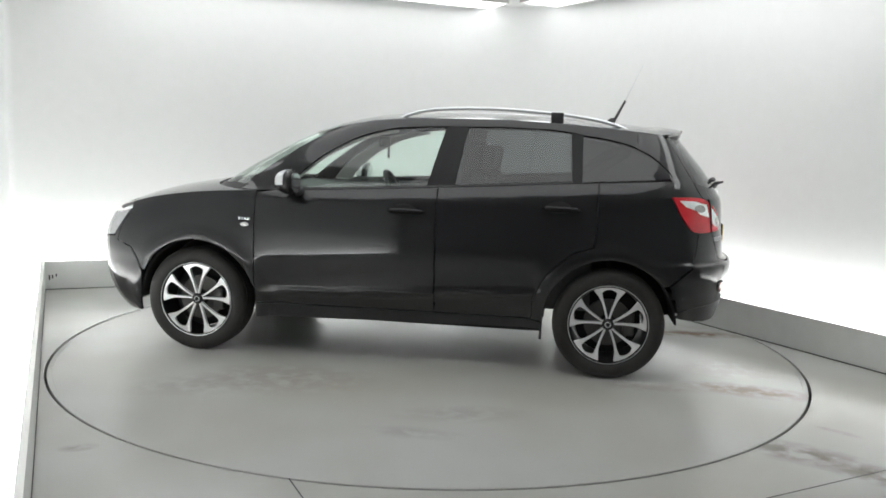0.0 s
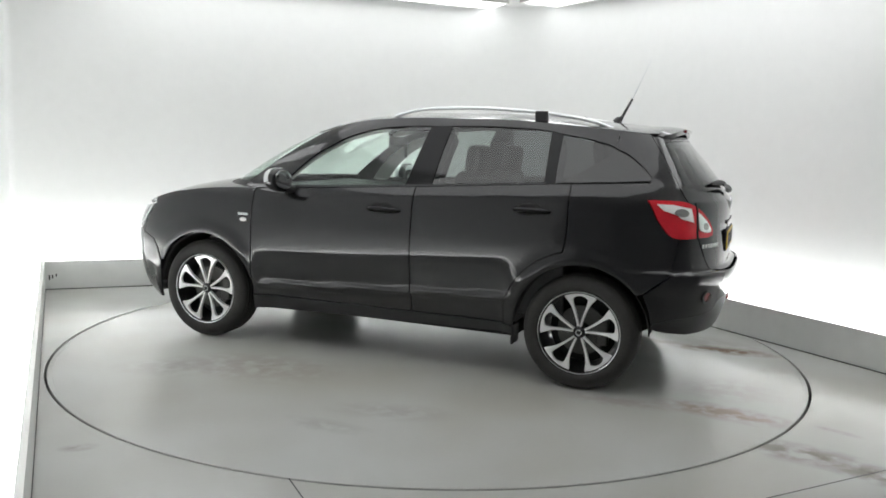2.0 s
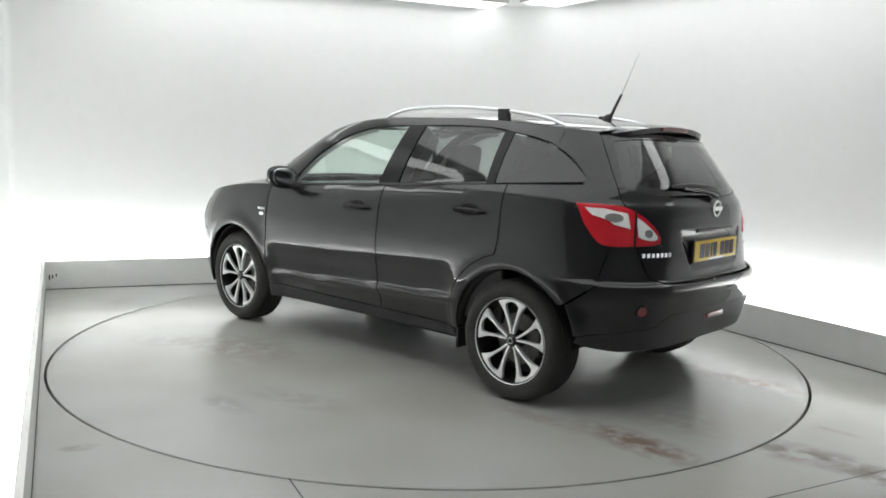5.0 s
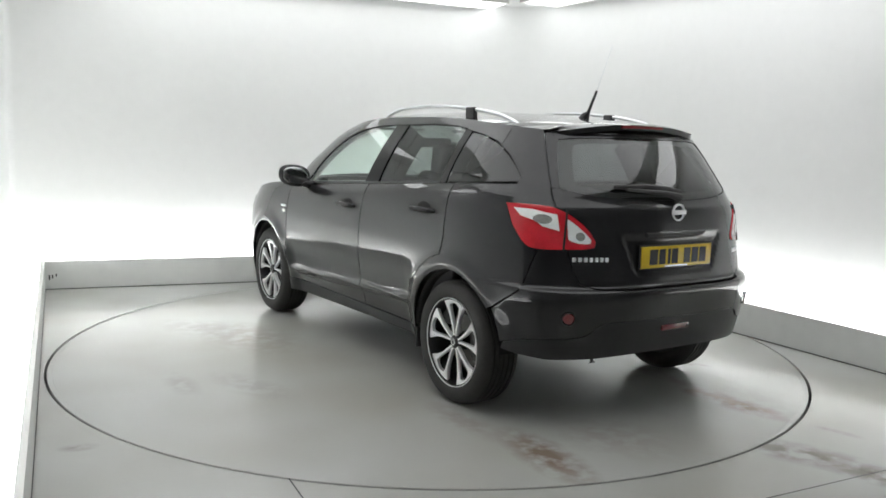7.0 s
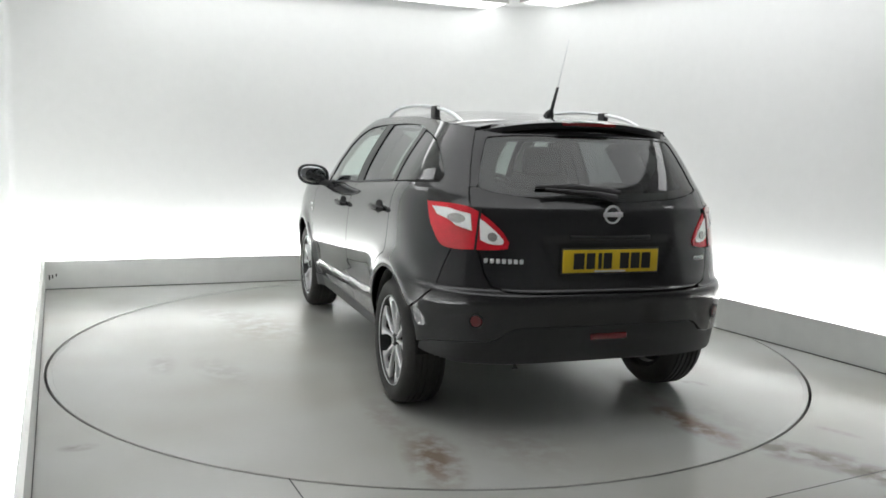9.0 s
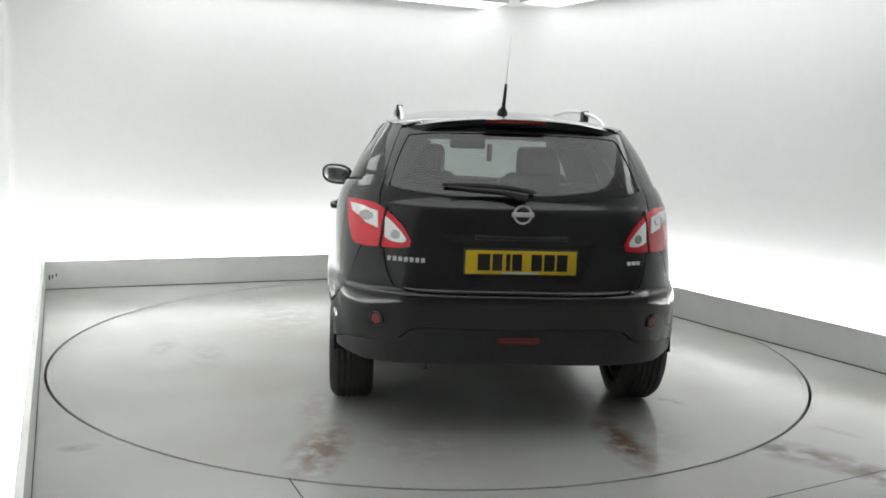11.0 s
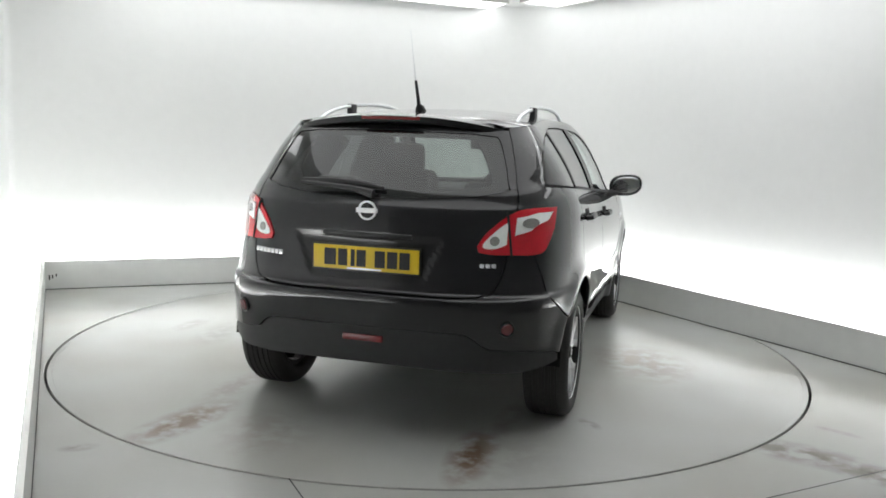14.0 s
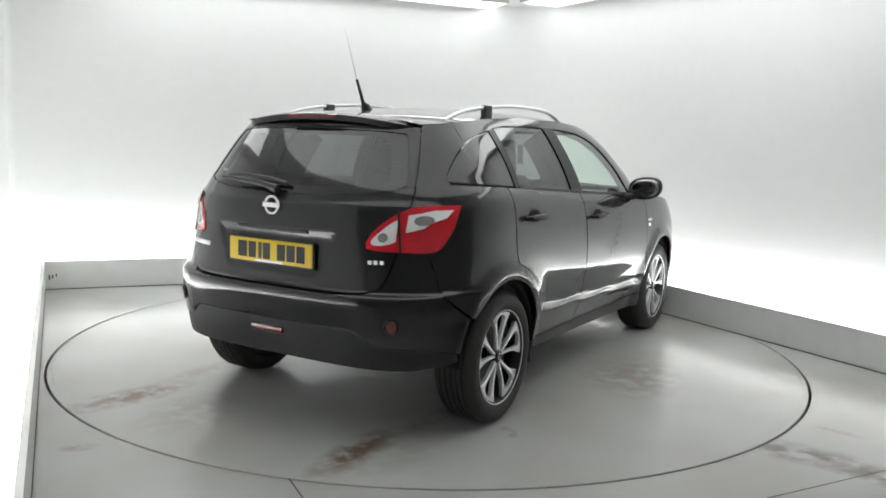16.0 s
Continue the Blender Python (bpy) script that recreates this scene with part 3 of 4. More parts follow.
def lamp_outline(grow=0.0):
    """The tail lamp's outline in (s, z): along its top from the side to the rear, and back below."""
    top = [(S(-1.650, 1.120), 1.120), (S(-1.78, 1.118), 1.118), (SR(0.66, 1.105), 1.105), (SR(0.60, 1.065), 1.065), (SR(0.54, 1.005), 1.005), (SR(0.508, 0.950), 0.950)]
    low = [(SR(0.515, 0.922), 0.922), (SR(0.57, 0.913), 0.913), (SR(0.66, 0.910), 0.910), (S(-1.835, 0.908), 0.908), (S(-1.775, 0.928), 0.928), (S(-1.705, 1.02), 1.02)]
    pts = curve(top, 5) + curve(low, 4)
    cx, cz = np.mean([p[0] for p in pts]), np.mean([p[1] for p in pts])
    return [(cx + (p[0] - cx) * (1 + grow), cz + (p[1] - cz) * (1 + grow)) for p in pts]


def belt(x):
    return 1.1265 + float(belt_rise(x)) * 0.98


def build_panels(car):
    arch = 0.402
    # front wings
    top = [(x, float(fender_edge(x))) for x in np.linspace(0.93, 1.80, 14)]
    wing = [(0.925, 0.44)] + [(0.925, 1.056)] + top + [(1.79, 0.90), (1.86, 0.80), (1.90, 0.70), (1.78, 0.66), (1.69, 0.52)] + arc(AXLE, WHEEL_Z, arch, 26, 165)
    for side in BOTH:
        sheet("front_wing", skin([side_poly(wing)], sides=(side,), cell=0.025), PAINT, car)
    # doors with their panes and handles
    fd = [(0.918, 0.345), (0.918, 1.05), (0.80, belt(0.80) - 0.004)] + [(x, belt(x) - 0.004) for x in (0.6, 0.4, 0.2, 0.0, -0.236)] + [(-0.236, 0.345)]
    rd = [(-0.244, 0.345)] + [(x, belt(x) - 0.004) for x in (-0.244, -0.5, -0.8, -1.0, -1.213)] + [(-1.213, 0.90)] + arc(-AXLE, WHEEL_Z, 0.482, 76, 14) + [(-0.845, 0.345)]
    fg = curve([(0.735, 1.082), (0.66, 1.165), (0.545, 1.272), (0.42, 1.352), (0.28, 1.422), (0.09, 1.474), (-0.10, 1.492), (-0.262, 1.499)], 4) + [(-0.17, belt(-0.17) + 0.006)]
    rg = [(-0.335, belt(-0.335) + 0.006), (-0.392, 1.501), (-0.65, 1.506), (-0.93, 1.498), (-1.045, 1.484), (-1.06, belt(-1.06) + 0.006)]
    for side in BOTH:
        for front, outline, pane, glass, hx, hz in ((True, fd, fg, GLASS_FRONT, -0.05, 0.978), (False, rd, rg, GLASS_REAR, -1.0, 1.03)):
            door = sheet("front_door" if front else "rear_door", skin([side_poly(outline)], sides=(side,), cell=0.025), PAINT, car)
            sheet("window_pane", skin([side_poly(pane, "glass")], "glass", sides=(side,), off=-0.006), glass, door, "green tinted glass" if front else "dark privacy glass", depth=0.004)
            y = float(shell(S(hx, hz), hz, "low")[1])
            # a dark oval laid on the skin draws the shade of the hand recess
            shade_oval = bmesh.new()
            bmesh.ops.create_uvsphere(shade_oval, u_segments=20, v_segments=10, radius=1)
            for v in shade_oval.verts:
                v.co = Vector((hx + 0.012 + v.co.x * 0.080, side * (y - 0.0015 + v.co.y * 0.007), hz - 0.002 + v.co.z * 0.046))
            part("handle_shade_oval", shade_oval, LINER_SHADE, door)
            bar = tube([(hx - 0.115, side * (y + 0.006), hz - 0.002), (hx - 0.09, side * (y + 0.03), hz), (hx, side * (y + 0.036), hz + 0.002),
                        (hx + 0.09, side * (y + 0.03), hz + 0.002), (hx + 0.11, side * (y + 0.004), hz)], [0.009, 0.015, 0.017, 0.016, 0.009], 12)
            part("door_handle", bar, GLOSS_TRIM, door, "black door handle")
            rubber = [(x, belt(x) + dz) for x, dz in ([(p[0], -0.001) for p in ((0.74, 0), (0.4, 0), (0.1, 0), (-0.238, 0))] if front else [(p, -0.001) for p in (-0.242, -0.5, -0.8, -1.065)])]
            strip = rubber + [(x, z + 0.011) for x, z in reversed(rubber)]
            sheet("window_seal", skin([side_poly(strip, "glass")], "glass", sides=(side,), off=0.003), TRIM, door)
    # sills
    sill = [(0.92, 0.248), (0.92, 0.338), (-0.842, 0.338), (-0.90, 0.325), (-0.905, 0.282)]
    for side in BOTH:
        sheet("sill", skin([side_poly(sill)], sides=(side,), off=0.004), TRIM, car)
    # rear quarters
    side_line = dense([(-1.221, belt(-1.221) - 0.004), (-1.221, 0.90)] + arc(-AXLE, WHEEL_Z, 0.476, 77, 13) + [(-0.850, 0.335)] + arc(-AXLE, WHEEL_Z, arch, 0, 141) + [(-1.66, 0.60), (-1.795, 0.705), (-1.826, 0.90)])
    side_line = side_line[:side_line.index((-1.826, 0.90)) + 1]
    cut = [(S(x, z), z) for x, z in side_line]
    cut += [(S(-1.828, 0.906), 0.906), (S(-1.770, 0.928), 0.928), (S(-1.699, 1.02), 1.02), (S(-1.645, 1.122), 1.122), (S(-1.78, 1.121), 1.121), (SR(0.661, 1.110), 1.110)]
    cut += [(SR(0.661, 1.15), 1.15), (SR(0.6505, 1.20), 1.20)]
    cut += [(S(x, belt(x) - 0.004), belt(x) - 0.004) for x in (-1.72, -1.6, -1.5, -1.4, -1.3)]
    for side in BOTH:
        quarter = sheet("rear_quarter", skin([cut], sides=(side,), cell=0.025), PAINT, car)
        qg = curve([(-1.115, belt(-1.115) + 0.006), (-1.112, 1.30), (-1.108, 1.467)], 4)[:-1] + curve([(-1.108, 1.467), (-1.25, 1.448), (-1.40, 1.412), (-1.51, 1.362), (-1.585, 1.31), (-1.655, 1.245)], 4) + [(-1.66, belt(-1.66) + 0.012)]
        sheet("quarter_pane", skin([side_poly(qg, "glass")], "glass", sides=(side,), off=-0.004), GLASS_QUARTER, quarter, "dark privacy glass", depth=0.004)
        # window frames: roof frame with the front pillar, then the pillars behind
        edge = [(x, float(roof_edge(x))) for x in np.linspace(0.40, -1.44, 28)]
        screen = [(screen_x(0.93 * float(width(0.5, z)), z), z) for z in (1.05, 1.10, 1.15, 1.20, 1.25, 1.30, 1.35, 1.40, 1.44, 1.48)]
        frame_low = [(-1.44, 1.405), (-1.40, 1.424), (-1.25, 1.458), (-1.10, 1.478), (-1.05, 1.490), (-0.93, 1.504), (-0.65, 1.512), (-0.39, 1.507)] + [(-0.262, 1.505)]
        fr = [(p[0] + 0.006, p[1] + 0.007) for p in reversed(fg[:-1])]
        roof_frame = screen + edge + frame_low + fr + [(0.76, 1.075)]
        sheet("roof_frame", skin([side_poly(roof_frame, "glass")], "glass", sides=(side,)), PAINT, car)
        bp = [(-0.165, belt(-0.165) - 0.002), (-0.258, 1.503), (-0.396, 1.505), (-0.34, belt(-0.34) - 0.002)]
        cp = [(-1.056, belt(-1.056) - 0.002), (-1.041, 1.487), (-1.112, 1.474), (-1.118, belt(-1.118) - 0.002)]
        for o in (bp, cp):
            sheet("window_pillar", skin([side_poly(o, "glass")], "glass", sides=(side,)), GLOSS_TRIM, car)
        dp = [(S(x, z, "glass"), z) for x, z in curve([(-1.648, belt(-1.648) - 0.002), (-1.648, 1.252), (-1.583, 1.318), (-1.51, 1.372), (-1.44, 1.402)], 4)]
        dp += [(S(-1.44, 1.503, "glass"), 1.503), (S(-1.60, 1.489, "glass"), 1.489)]
        dp += [(SR(y, z), z) for y, z in ((0.5585, 1.475), (0.569, 1.45), (0.603, 1.36), (0.633, 1.26), (0.6485, 1.20))]
        sheet("rear_pillar", skin([dp], "glass", sides=(side,)), PAINT, car)
    for side in BOTH:
        tp = [(-1.12, 1.10), (-1.13, 1.205), (-1.20, 1.25), (-1.40, 1.385), (-1.43, 1.47), (-1.72, 1.45), (-1.80, 1.30), (-1.86, 1.10)]
        sheet("pillar_trim", skin([side_poly(tp, "glass")], "glass", sides=(side,), off=-0.05), CABIN, car, "dark inner pillar trim")
        for outline in (bp, cp):
            o = side_poly(outline, "glass")
            sheet("inner_pillar_trim", skin([o], "glass", sides=(side,), off=-0.012) + skin([o], "glass", sides=(side,), off=-0.09), CABIN, car, "thick dark inner pillar trim", depth=0.07)
        lean = [(p[0] + 0.012, p[1] + 0.004) for p in fg[:22]]
        lean = lean + [(p[0] + 0.13, p[1] + 0.012) for p in reversed(lean)]
        sheet("inner_pillar_trim", skin([side_poly(lean, "glass")], "glass", sides=(side,), off=-0.03), PALE_TRIM, car, "pale grey inner windscreen pillar trim", depth=0.02)
    # tailgate in both halves
    gate_edge = [(0.0, 0.722), (0.40, 0.722), (0.53, 0.728), (0.585, 0.748), (0.612, 0.80), (0.626, 0.86), (0.634, 0.905)]
    gate_low = [(SR(y, z), z) for y, z in curve(gate_edge, 6)]
    gate = gate_low + [(SR(0.515, 0.918), 0.918), (SR(0.503, 0.95), 0.95), (SR(0.536, 1.01), 1.01), (SR(0.596, 1.07), 1.07), (SR(0.655, 1.112), 1.112), (SR(0.655, 1.15), 1.15), (SR(0.645, 1.20), 1.20)]
    gate += [(SR(0.622, 1.204), 1.204)] + [(SR(y, z), z) for y, z in curve([(0.60, 1.192), (0.50, 1.172), (0.35, 1.158), (0.18, 1.150), (0.0, 1.147)], 4)]
    frame_up = [(SR(y, z), z) for y, z in ((0.645, 1.203), (0.63, 1.26), (0.60, 1.36), (0.566, 1.45), (0.556, 1.474), (0.0, 1.478), (0.0, 1.462), (0.40, 1.455), (0.515, 1.444), (0.53, 1.43), (0.578, 1.32), (0.612, 1.215), (0.618, 1.204))]
    frame_up = [p for a, b in zip(frame_up, frame_up[1:] + frame_up[:1]) for p in [(a[0] + (b[0] - a[0]) * k / 6, a[1] + (b[1] - a[1]) * k / 6) for k in range(6)]]
    tailgate = sheet("tailgate", skin([gate], sides=BOTH, cell=0.02) + skin([frame_up], "glass", sides=BOTH, cell=0.04), PAINT, car)
    pane = [(SR(y, z), z) for y, z in curve([(0.0, 1.151), (0.18, 1.154), (0.35, 1.162), (0.50, 1.176), (0.595, 1.196), (0.612, 1.215)], 4) + curve([(0.578, 1.32), (0.53, 1.43), (0.515, 1.444), (0.40, 1.455), (0.0, 1.462)], 4)]
    sheet("rear_window", skin([pane], "glass", sides=BOTH, off=-0.004, cell=0.04), GLASS_BACK, tailgate, "dark privacy glass", depth=0.0)
    rim = curve([(0.0, 1.151), (0.18, 1.154), (0.35, 1.162), (0.50, 1.176), (0.595, 1.196), (0.612, 1.215), (0.578, 1.32), (0.53, 1.43), (0.515, 1.444), (0.40, 1.455), (0.0, 1.462)], 4)
    hole = curve([(0.0, 1.190), (0.18, 1.192), (0.34, 1.198), (0.48, 1.212), (0.525, 1.222), (0.538, 1.235), (0.515, 1.31), (0.475, 1.40), (0.455, 1.418), (0.38, 1.430), (0.0, 1.436)], 4)
    band = [[(SR(y, z), z) for y, z in (rim[i], rim[i + 1], hole[i + 1], hole[i])] for i in range(len(rim) - 1)]
    sheet("window_border", skin(band, "glass", sides=BOTH, off=-0.008, cell=0.2), FRIT, tailgate, "black border printed on the glass", depth=0.0)
    # bumpers
    rb = [(S(x, z), z) for x, z in dense([(-1.716, 0.436), (-1.705, 0.50), (-1.668, 0.592), (-1.80, 0.698), (-1.830, 0.90)])]
    rb = rb[:max(i for i, p in enumerate(rb) if abs(p[1] - 0.90) < 1e-6) + 1]
    rb += [(SR(y, z), z) for y, z in [(0.69, 0.9075), (0.6405, 0.9075), (0.634, 0.86), (0.62, 0.80), (0.593, 0.742), (0.53, 0.721), (0.40, 0.715), (0.0, 0.715)]]
    rb += [(SR(y, z), z) for y, z in curve([(0.0, 0.557), (0.30, 0.557), (0.46, 0.555), (0.52, 0.535), (0.58, 0.49), (0.70, 0.475)], 4)] + [(S(-1.80, 0.457), 0.457), (S(-1.73, 0.438), 0.438)]
    rear_bumper = sheet("rear_bumper", skin([rb], sides=BOTH, cell=0.02), PAINT, car)
    lb = [(SR(y, z), z) for y, z in curve([(0.0, 0.552), (0.30, 0.552), (0.455, 0.550), (0.515, 0.53), (0.575, 0.485), (0.70, 0.47)], 4)] + [(S(-1.80, 0.452), 0.452), (S(-1.73, 0.432), 0.432), (S(-1.715, 0.400), 0.400), (S(-1.80, 0.378), 0.378)]
    lb += [(SR(y, z), z) for y, z in ((0.72, 0.362), (0.5, 0.364), (0.3, 0.368), (0.0, 0.37))]
    sheet("valance", skin([lb], sides=BOTH, cell=0.04, off=-0.006), TRIM, rear_bumper, "matt black lower bumper")
    fb = [(S(x, z), z) for x, z in dense([(1.72, 0.24), (1.70, 0.50), (1.785, 0.655), (1.905, 0.695), (1.87, 0.79)])]
    fb = fb[:max(i for i, p in enumerate(fb) if abs(p[1] - 0.79) < 1e-6) + 1]
    fb += [(S(1.93, 0.72), 0.72), (SF(0.66, 0.70), 0.70), (SF(0.50, 0.73), 0.73), (SF(0.45, 0.85), 0.85), (SF(0.0, 0.865), 0.865), (SF(0.0, 0.22), 0.22), (SF(0.5, 0.22), 0.22)]
    front_bumper = sheet("front_bumper", skin([fb], sides=BOTH), PAINT, car)
    gr = [(SF(y, z), z) for y, z in ((0.0, 0.66), (0.42, 0.68), (0.40, 0.82), (0.0, 0.84))]
    sheet("grille", skin([gr], sides=BOTH, off=0.006), TRIM, front_bumper, "black grille")
    ai = [(SF(y, z), z) for y, z in ((0.0, 0.34), (0.45, 0.34), (0.5, 0.50), (0.0, 0.52))]
    sheet("air_intake", skin([ai], sides=BOTH, off=0.006), TRIM, front_bumper)
    # headlamps
    hl = [(S(1.80, 0.905), 0.905), (S(1.90, 0.875), 0.875), (SF(0.66, 0.87), 0.87), (SF(0.48, 0.85), 0.85), (SF(0.53, 0.74), 0.74), (SF(0.66, 0.71), 0.71), (S(1.925, 0.73), 0.73), (S(1.86, 0.82), 0.82)]
    for side in BOTH:
        lamp = sheet("headlight", skin([[p for a, b in zip(hl, hl[1:] + hl[:1]) for p in [(a[0] + (b[0] - a[0]) * k / 5, a[1] + (b[1] - a[1]) * k / 5) for k in range(5)]]], sides=(side,), off=0.004), HEADLAMP, car, "clear glazed headlight")
    # bonnet
    rear = [(max(screen_x(y, 1.075), 0.93) + 0.01, y) for y in np.linspace(-0.80, 0.80, 33)]
    edge = [(x, float(bonnet_half(x)) - G) for x in np.linspace(0.94, 1.93, 22)]
    nose = [(float(front_low(0.87)) - 0.30 * (abs(y) / 0.72) ** 3.2 + 0.005, y) for y in np.linspace(0.70, -0.70, 25)]
    hood = rear + edge + nose + [(x, -y) for x, y in reversed(edge)]
    sheet("bonnet", [height_field(hood, bonnet_z)], PAINT, car, depth=0.02)
    # windscreen
    yw = lambda z: 0.925 * float(width(0.5, z))
    ws = [(SF(y, 1.078, "glass"), 1.078) for y in np.linspace(0, yw(1.078), 10)] + [(SF(yw(z), z, "glass"), z) for z in np.linspace(1.10, 1.478, 14)]
    ws += [(SF(y, z, "glass"), z) for y, z in ((0.45, 1.508), (0.35, 1.522), (0.2, 1.532), (0.0, 1.536))]
    sheet("windscreen", skin([ws], "glass", sides=BOTH, off=-0.003), GLASS_FRONT, car, "green tinted glass", depth=0.0)
    cowl = [(SF(y, 1.05, "glass"), 1.05) for y in np.linspace(0, 0.80, 12)] + [(SF(y, 1.098, "glass"), 1.098) for y in np.linspace(0.78, 0, 12)]
    sheet("cowl", skin([cowl], "glass", sides=BOTH, off=0.004), TRIM, car)
    # roof
    front = []
    for y in np.linspace(-0.56, 0.56, 29):
        x = 0.4
        for _ in range(30):
            x += 0.5 * (screen_x(y, float(roof_z(x, y))) - x)
        front.append((x, y))
    edge = [(x, float(roof_half(x)) - 0.002) for x in np.linspace(front[-1][0] - 0.04, -1.60, 34)]
    outline = front + edge + [(-1.63, y) for y in np.linspace(0.50, -0.50, 10)] + [(x, -y) for x, y in reversed(edge)]
    roof = sheet("roof", [height_field(outline, roof_z)], PAINT, car, depth=0.02)
    lining = sheet("headlining", [(v, [-np.array(m) for m in n], [f[::-1] for f in fs]) for v, n, fs in [height_field([(x * 0.97 - 0.03, y * 0.95) for x, y in outline], lambda x, y: roof_z(x, y) - 0.035)]], PALE_TRIM, roof, "pale grey headlining", depth=0.0)
    build_spoiler(car, tailgate)
    return tailgate, rear_bumper, roof


def build_spoiler(car, tailgate):
    bm = bmesh.new()
    rows = []
    for y in np.linspace(-0.53, 0.53, 29):
        q = abs(y) / 0.53
        tip = -1.76 + 0.05 * q ** 2 + 0.075 * q ** 8
        drop = 0.052 * q ** 2.3
        zt = 1.530 - drop
        prof = [(-1.57, 1.5465 - drop), (-1.65, 1.548 - drop), (tip + 0.03, zt + 0.009), (tip, zt), (tip + 0.004, zt - 0.028), (tip + 0.03, zt - 0.040), (-1.66, 1.476 - 0.3 * drop), (-1.58, 1.49 - 0.3 * drop)]
        rows.append([bm.verts.new((x, y, z)) for x, z in prof])
    for a, b in zip(rows, rows[1:]):
        for i in range(len(a)):
            j = (i + 1) % len(a)
            bm.faces.new((a[i], a[j], b[j], b[i]))
    bm.faces.new(rows[0])
    bm.faces.new(rows[-1][::-1])
    part("spoiler", bm, PAINT, tailgate)
    bm = bmesh.new()
    rows = []
    for y in np.linspace(-0.15, 0.15, 9):
        x = -1.765
        rows.append([bm.verts.new(p) for p in ((x - 0.002, y, 1.526), (x - 0.001, y, 1.511), (x + 0.012, y, 1.508), (x + 0.03, y, 1.533))])
    for a, b in zip(rows, rows[1:]):
        for i in range(4):
            j = (i + 1) % 4
            bm.faces.new((a[i], a[j], b[j], b[i]))
    bm.faces.new(rows[0])
    bm.faces.new(rows[-1][::-1])
    part("brake_light", bm, DARK_RED, tailgate, "unlit dark red high brake light")


def build_lamps(car):
    for side in BOTH:
        out = lamp_outline()
        split0, split1 = SR(0.652, 1.0), SR(0.634, 1.0)
        lamp = sheet("tail_light", skin([out], sides=(side,), off=0.006, cell=0.03), RED, car, "red and clear wraparound tail light, unlit")
        sheet("lamp_housing", skin([lamp_outline(0.07)], sides=(side,), off=-0.007, cell=0.03), PAINT, lamp, "black lamp housing", depth=0.004)
        up = [(S(-1.695, 1.100), 1.100), (S(-1.78, 1.097), 1.097), (SR(0.70, 1.084), 1.084), (SR(0.662, 1.076), 1.076), (SR(0.660, 0.998), 0.998), (SR(0.72, 1.018), 1.018), (S(-1.80, 1.042), 1.042), (S(-1.735, 1.064), 1.064)]
        up = [p for a, b in zip(up, up[1:] + up[:1]) for p in [(a[0] + (b[0] - a[0]) * k / 5, a[1] + (b[1] - a[1]) * k / 5) for k in range(5)]]
        sheet("clear_lens", skin([up], sides=(side,), off=0.010, cell=0.03), CLEAR_LAMP, lamp, "clear reversing lens")
        bowl = [(SR(0.715 + 0.032 * math.cos(a), 1.052 + 0.022 * math.sin(a)), 1.052 + 0.022 * math.sin(a)) for a in np.linspace(0, 2 * math.pi, 21)[:-1]]
        sheet("reflector_bowl", skin([bowl], sides=(side,), off=0.013, cell=0.02), SMOKE_LAMP, lamp)
        inner = curve([(SR(0.628, 1.058), 1.058), (SR(0.600, 1.036), 1.036), (SR(0.562, 0.998), 0.998), (SR(0.533, 0.962), 0.962), (SR(0.536, 0.943), 0.943), (SR(0.562, 0.938), 0.938), (SR(0.60, 0.944), 0.944), (SR(0.628, 0.958), 0.958)], 4)
        sheet("clear_lens", skin([inner], sides=(side,), off=0.010, cell=0.03), CLEAR_LAMP, lamp, "clear indicator lens")
        bowl = [(SR(0.578 + 0.020 * math.cos(a), 0.974 + 0.021 * math.sin(a)), 0.974 + 0.021 * math.sin(a)) for a in np.linspace(0, 2 * math.pi, 21)[:-1]]
        sheet("reflector_bowl", skin([bowl], sides=(side,), off=0.013, cell=0.02), SMOKE_LAMP, lamp)
        gap = [(split0, 0.905), (split0, 1.106), (split1, 1.098), (split1, 0.905)]
        gap = [p for a, b in zip(gap, gap[1:] + gap[:1]) for p in [(a[0] + (b[0] - a[0]) * k / 6, a[1] + (b[1] - a[1]) * k / 6) for k in range(6)]]
        sheet("lamp_gap", skin([[(split1 + (p[0] - split1) * 0.45, p[1]) for p in gap]], sides=(side,), off=0.011), LINER_SHADE, lamp)


def rear_x(y, z, which="low"):
    return float(shell(SR(abs(y), z), z, which)[0])


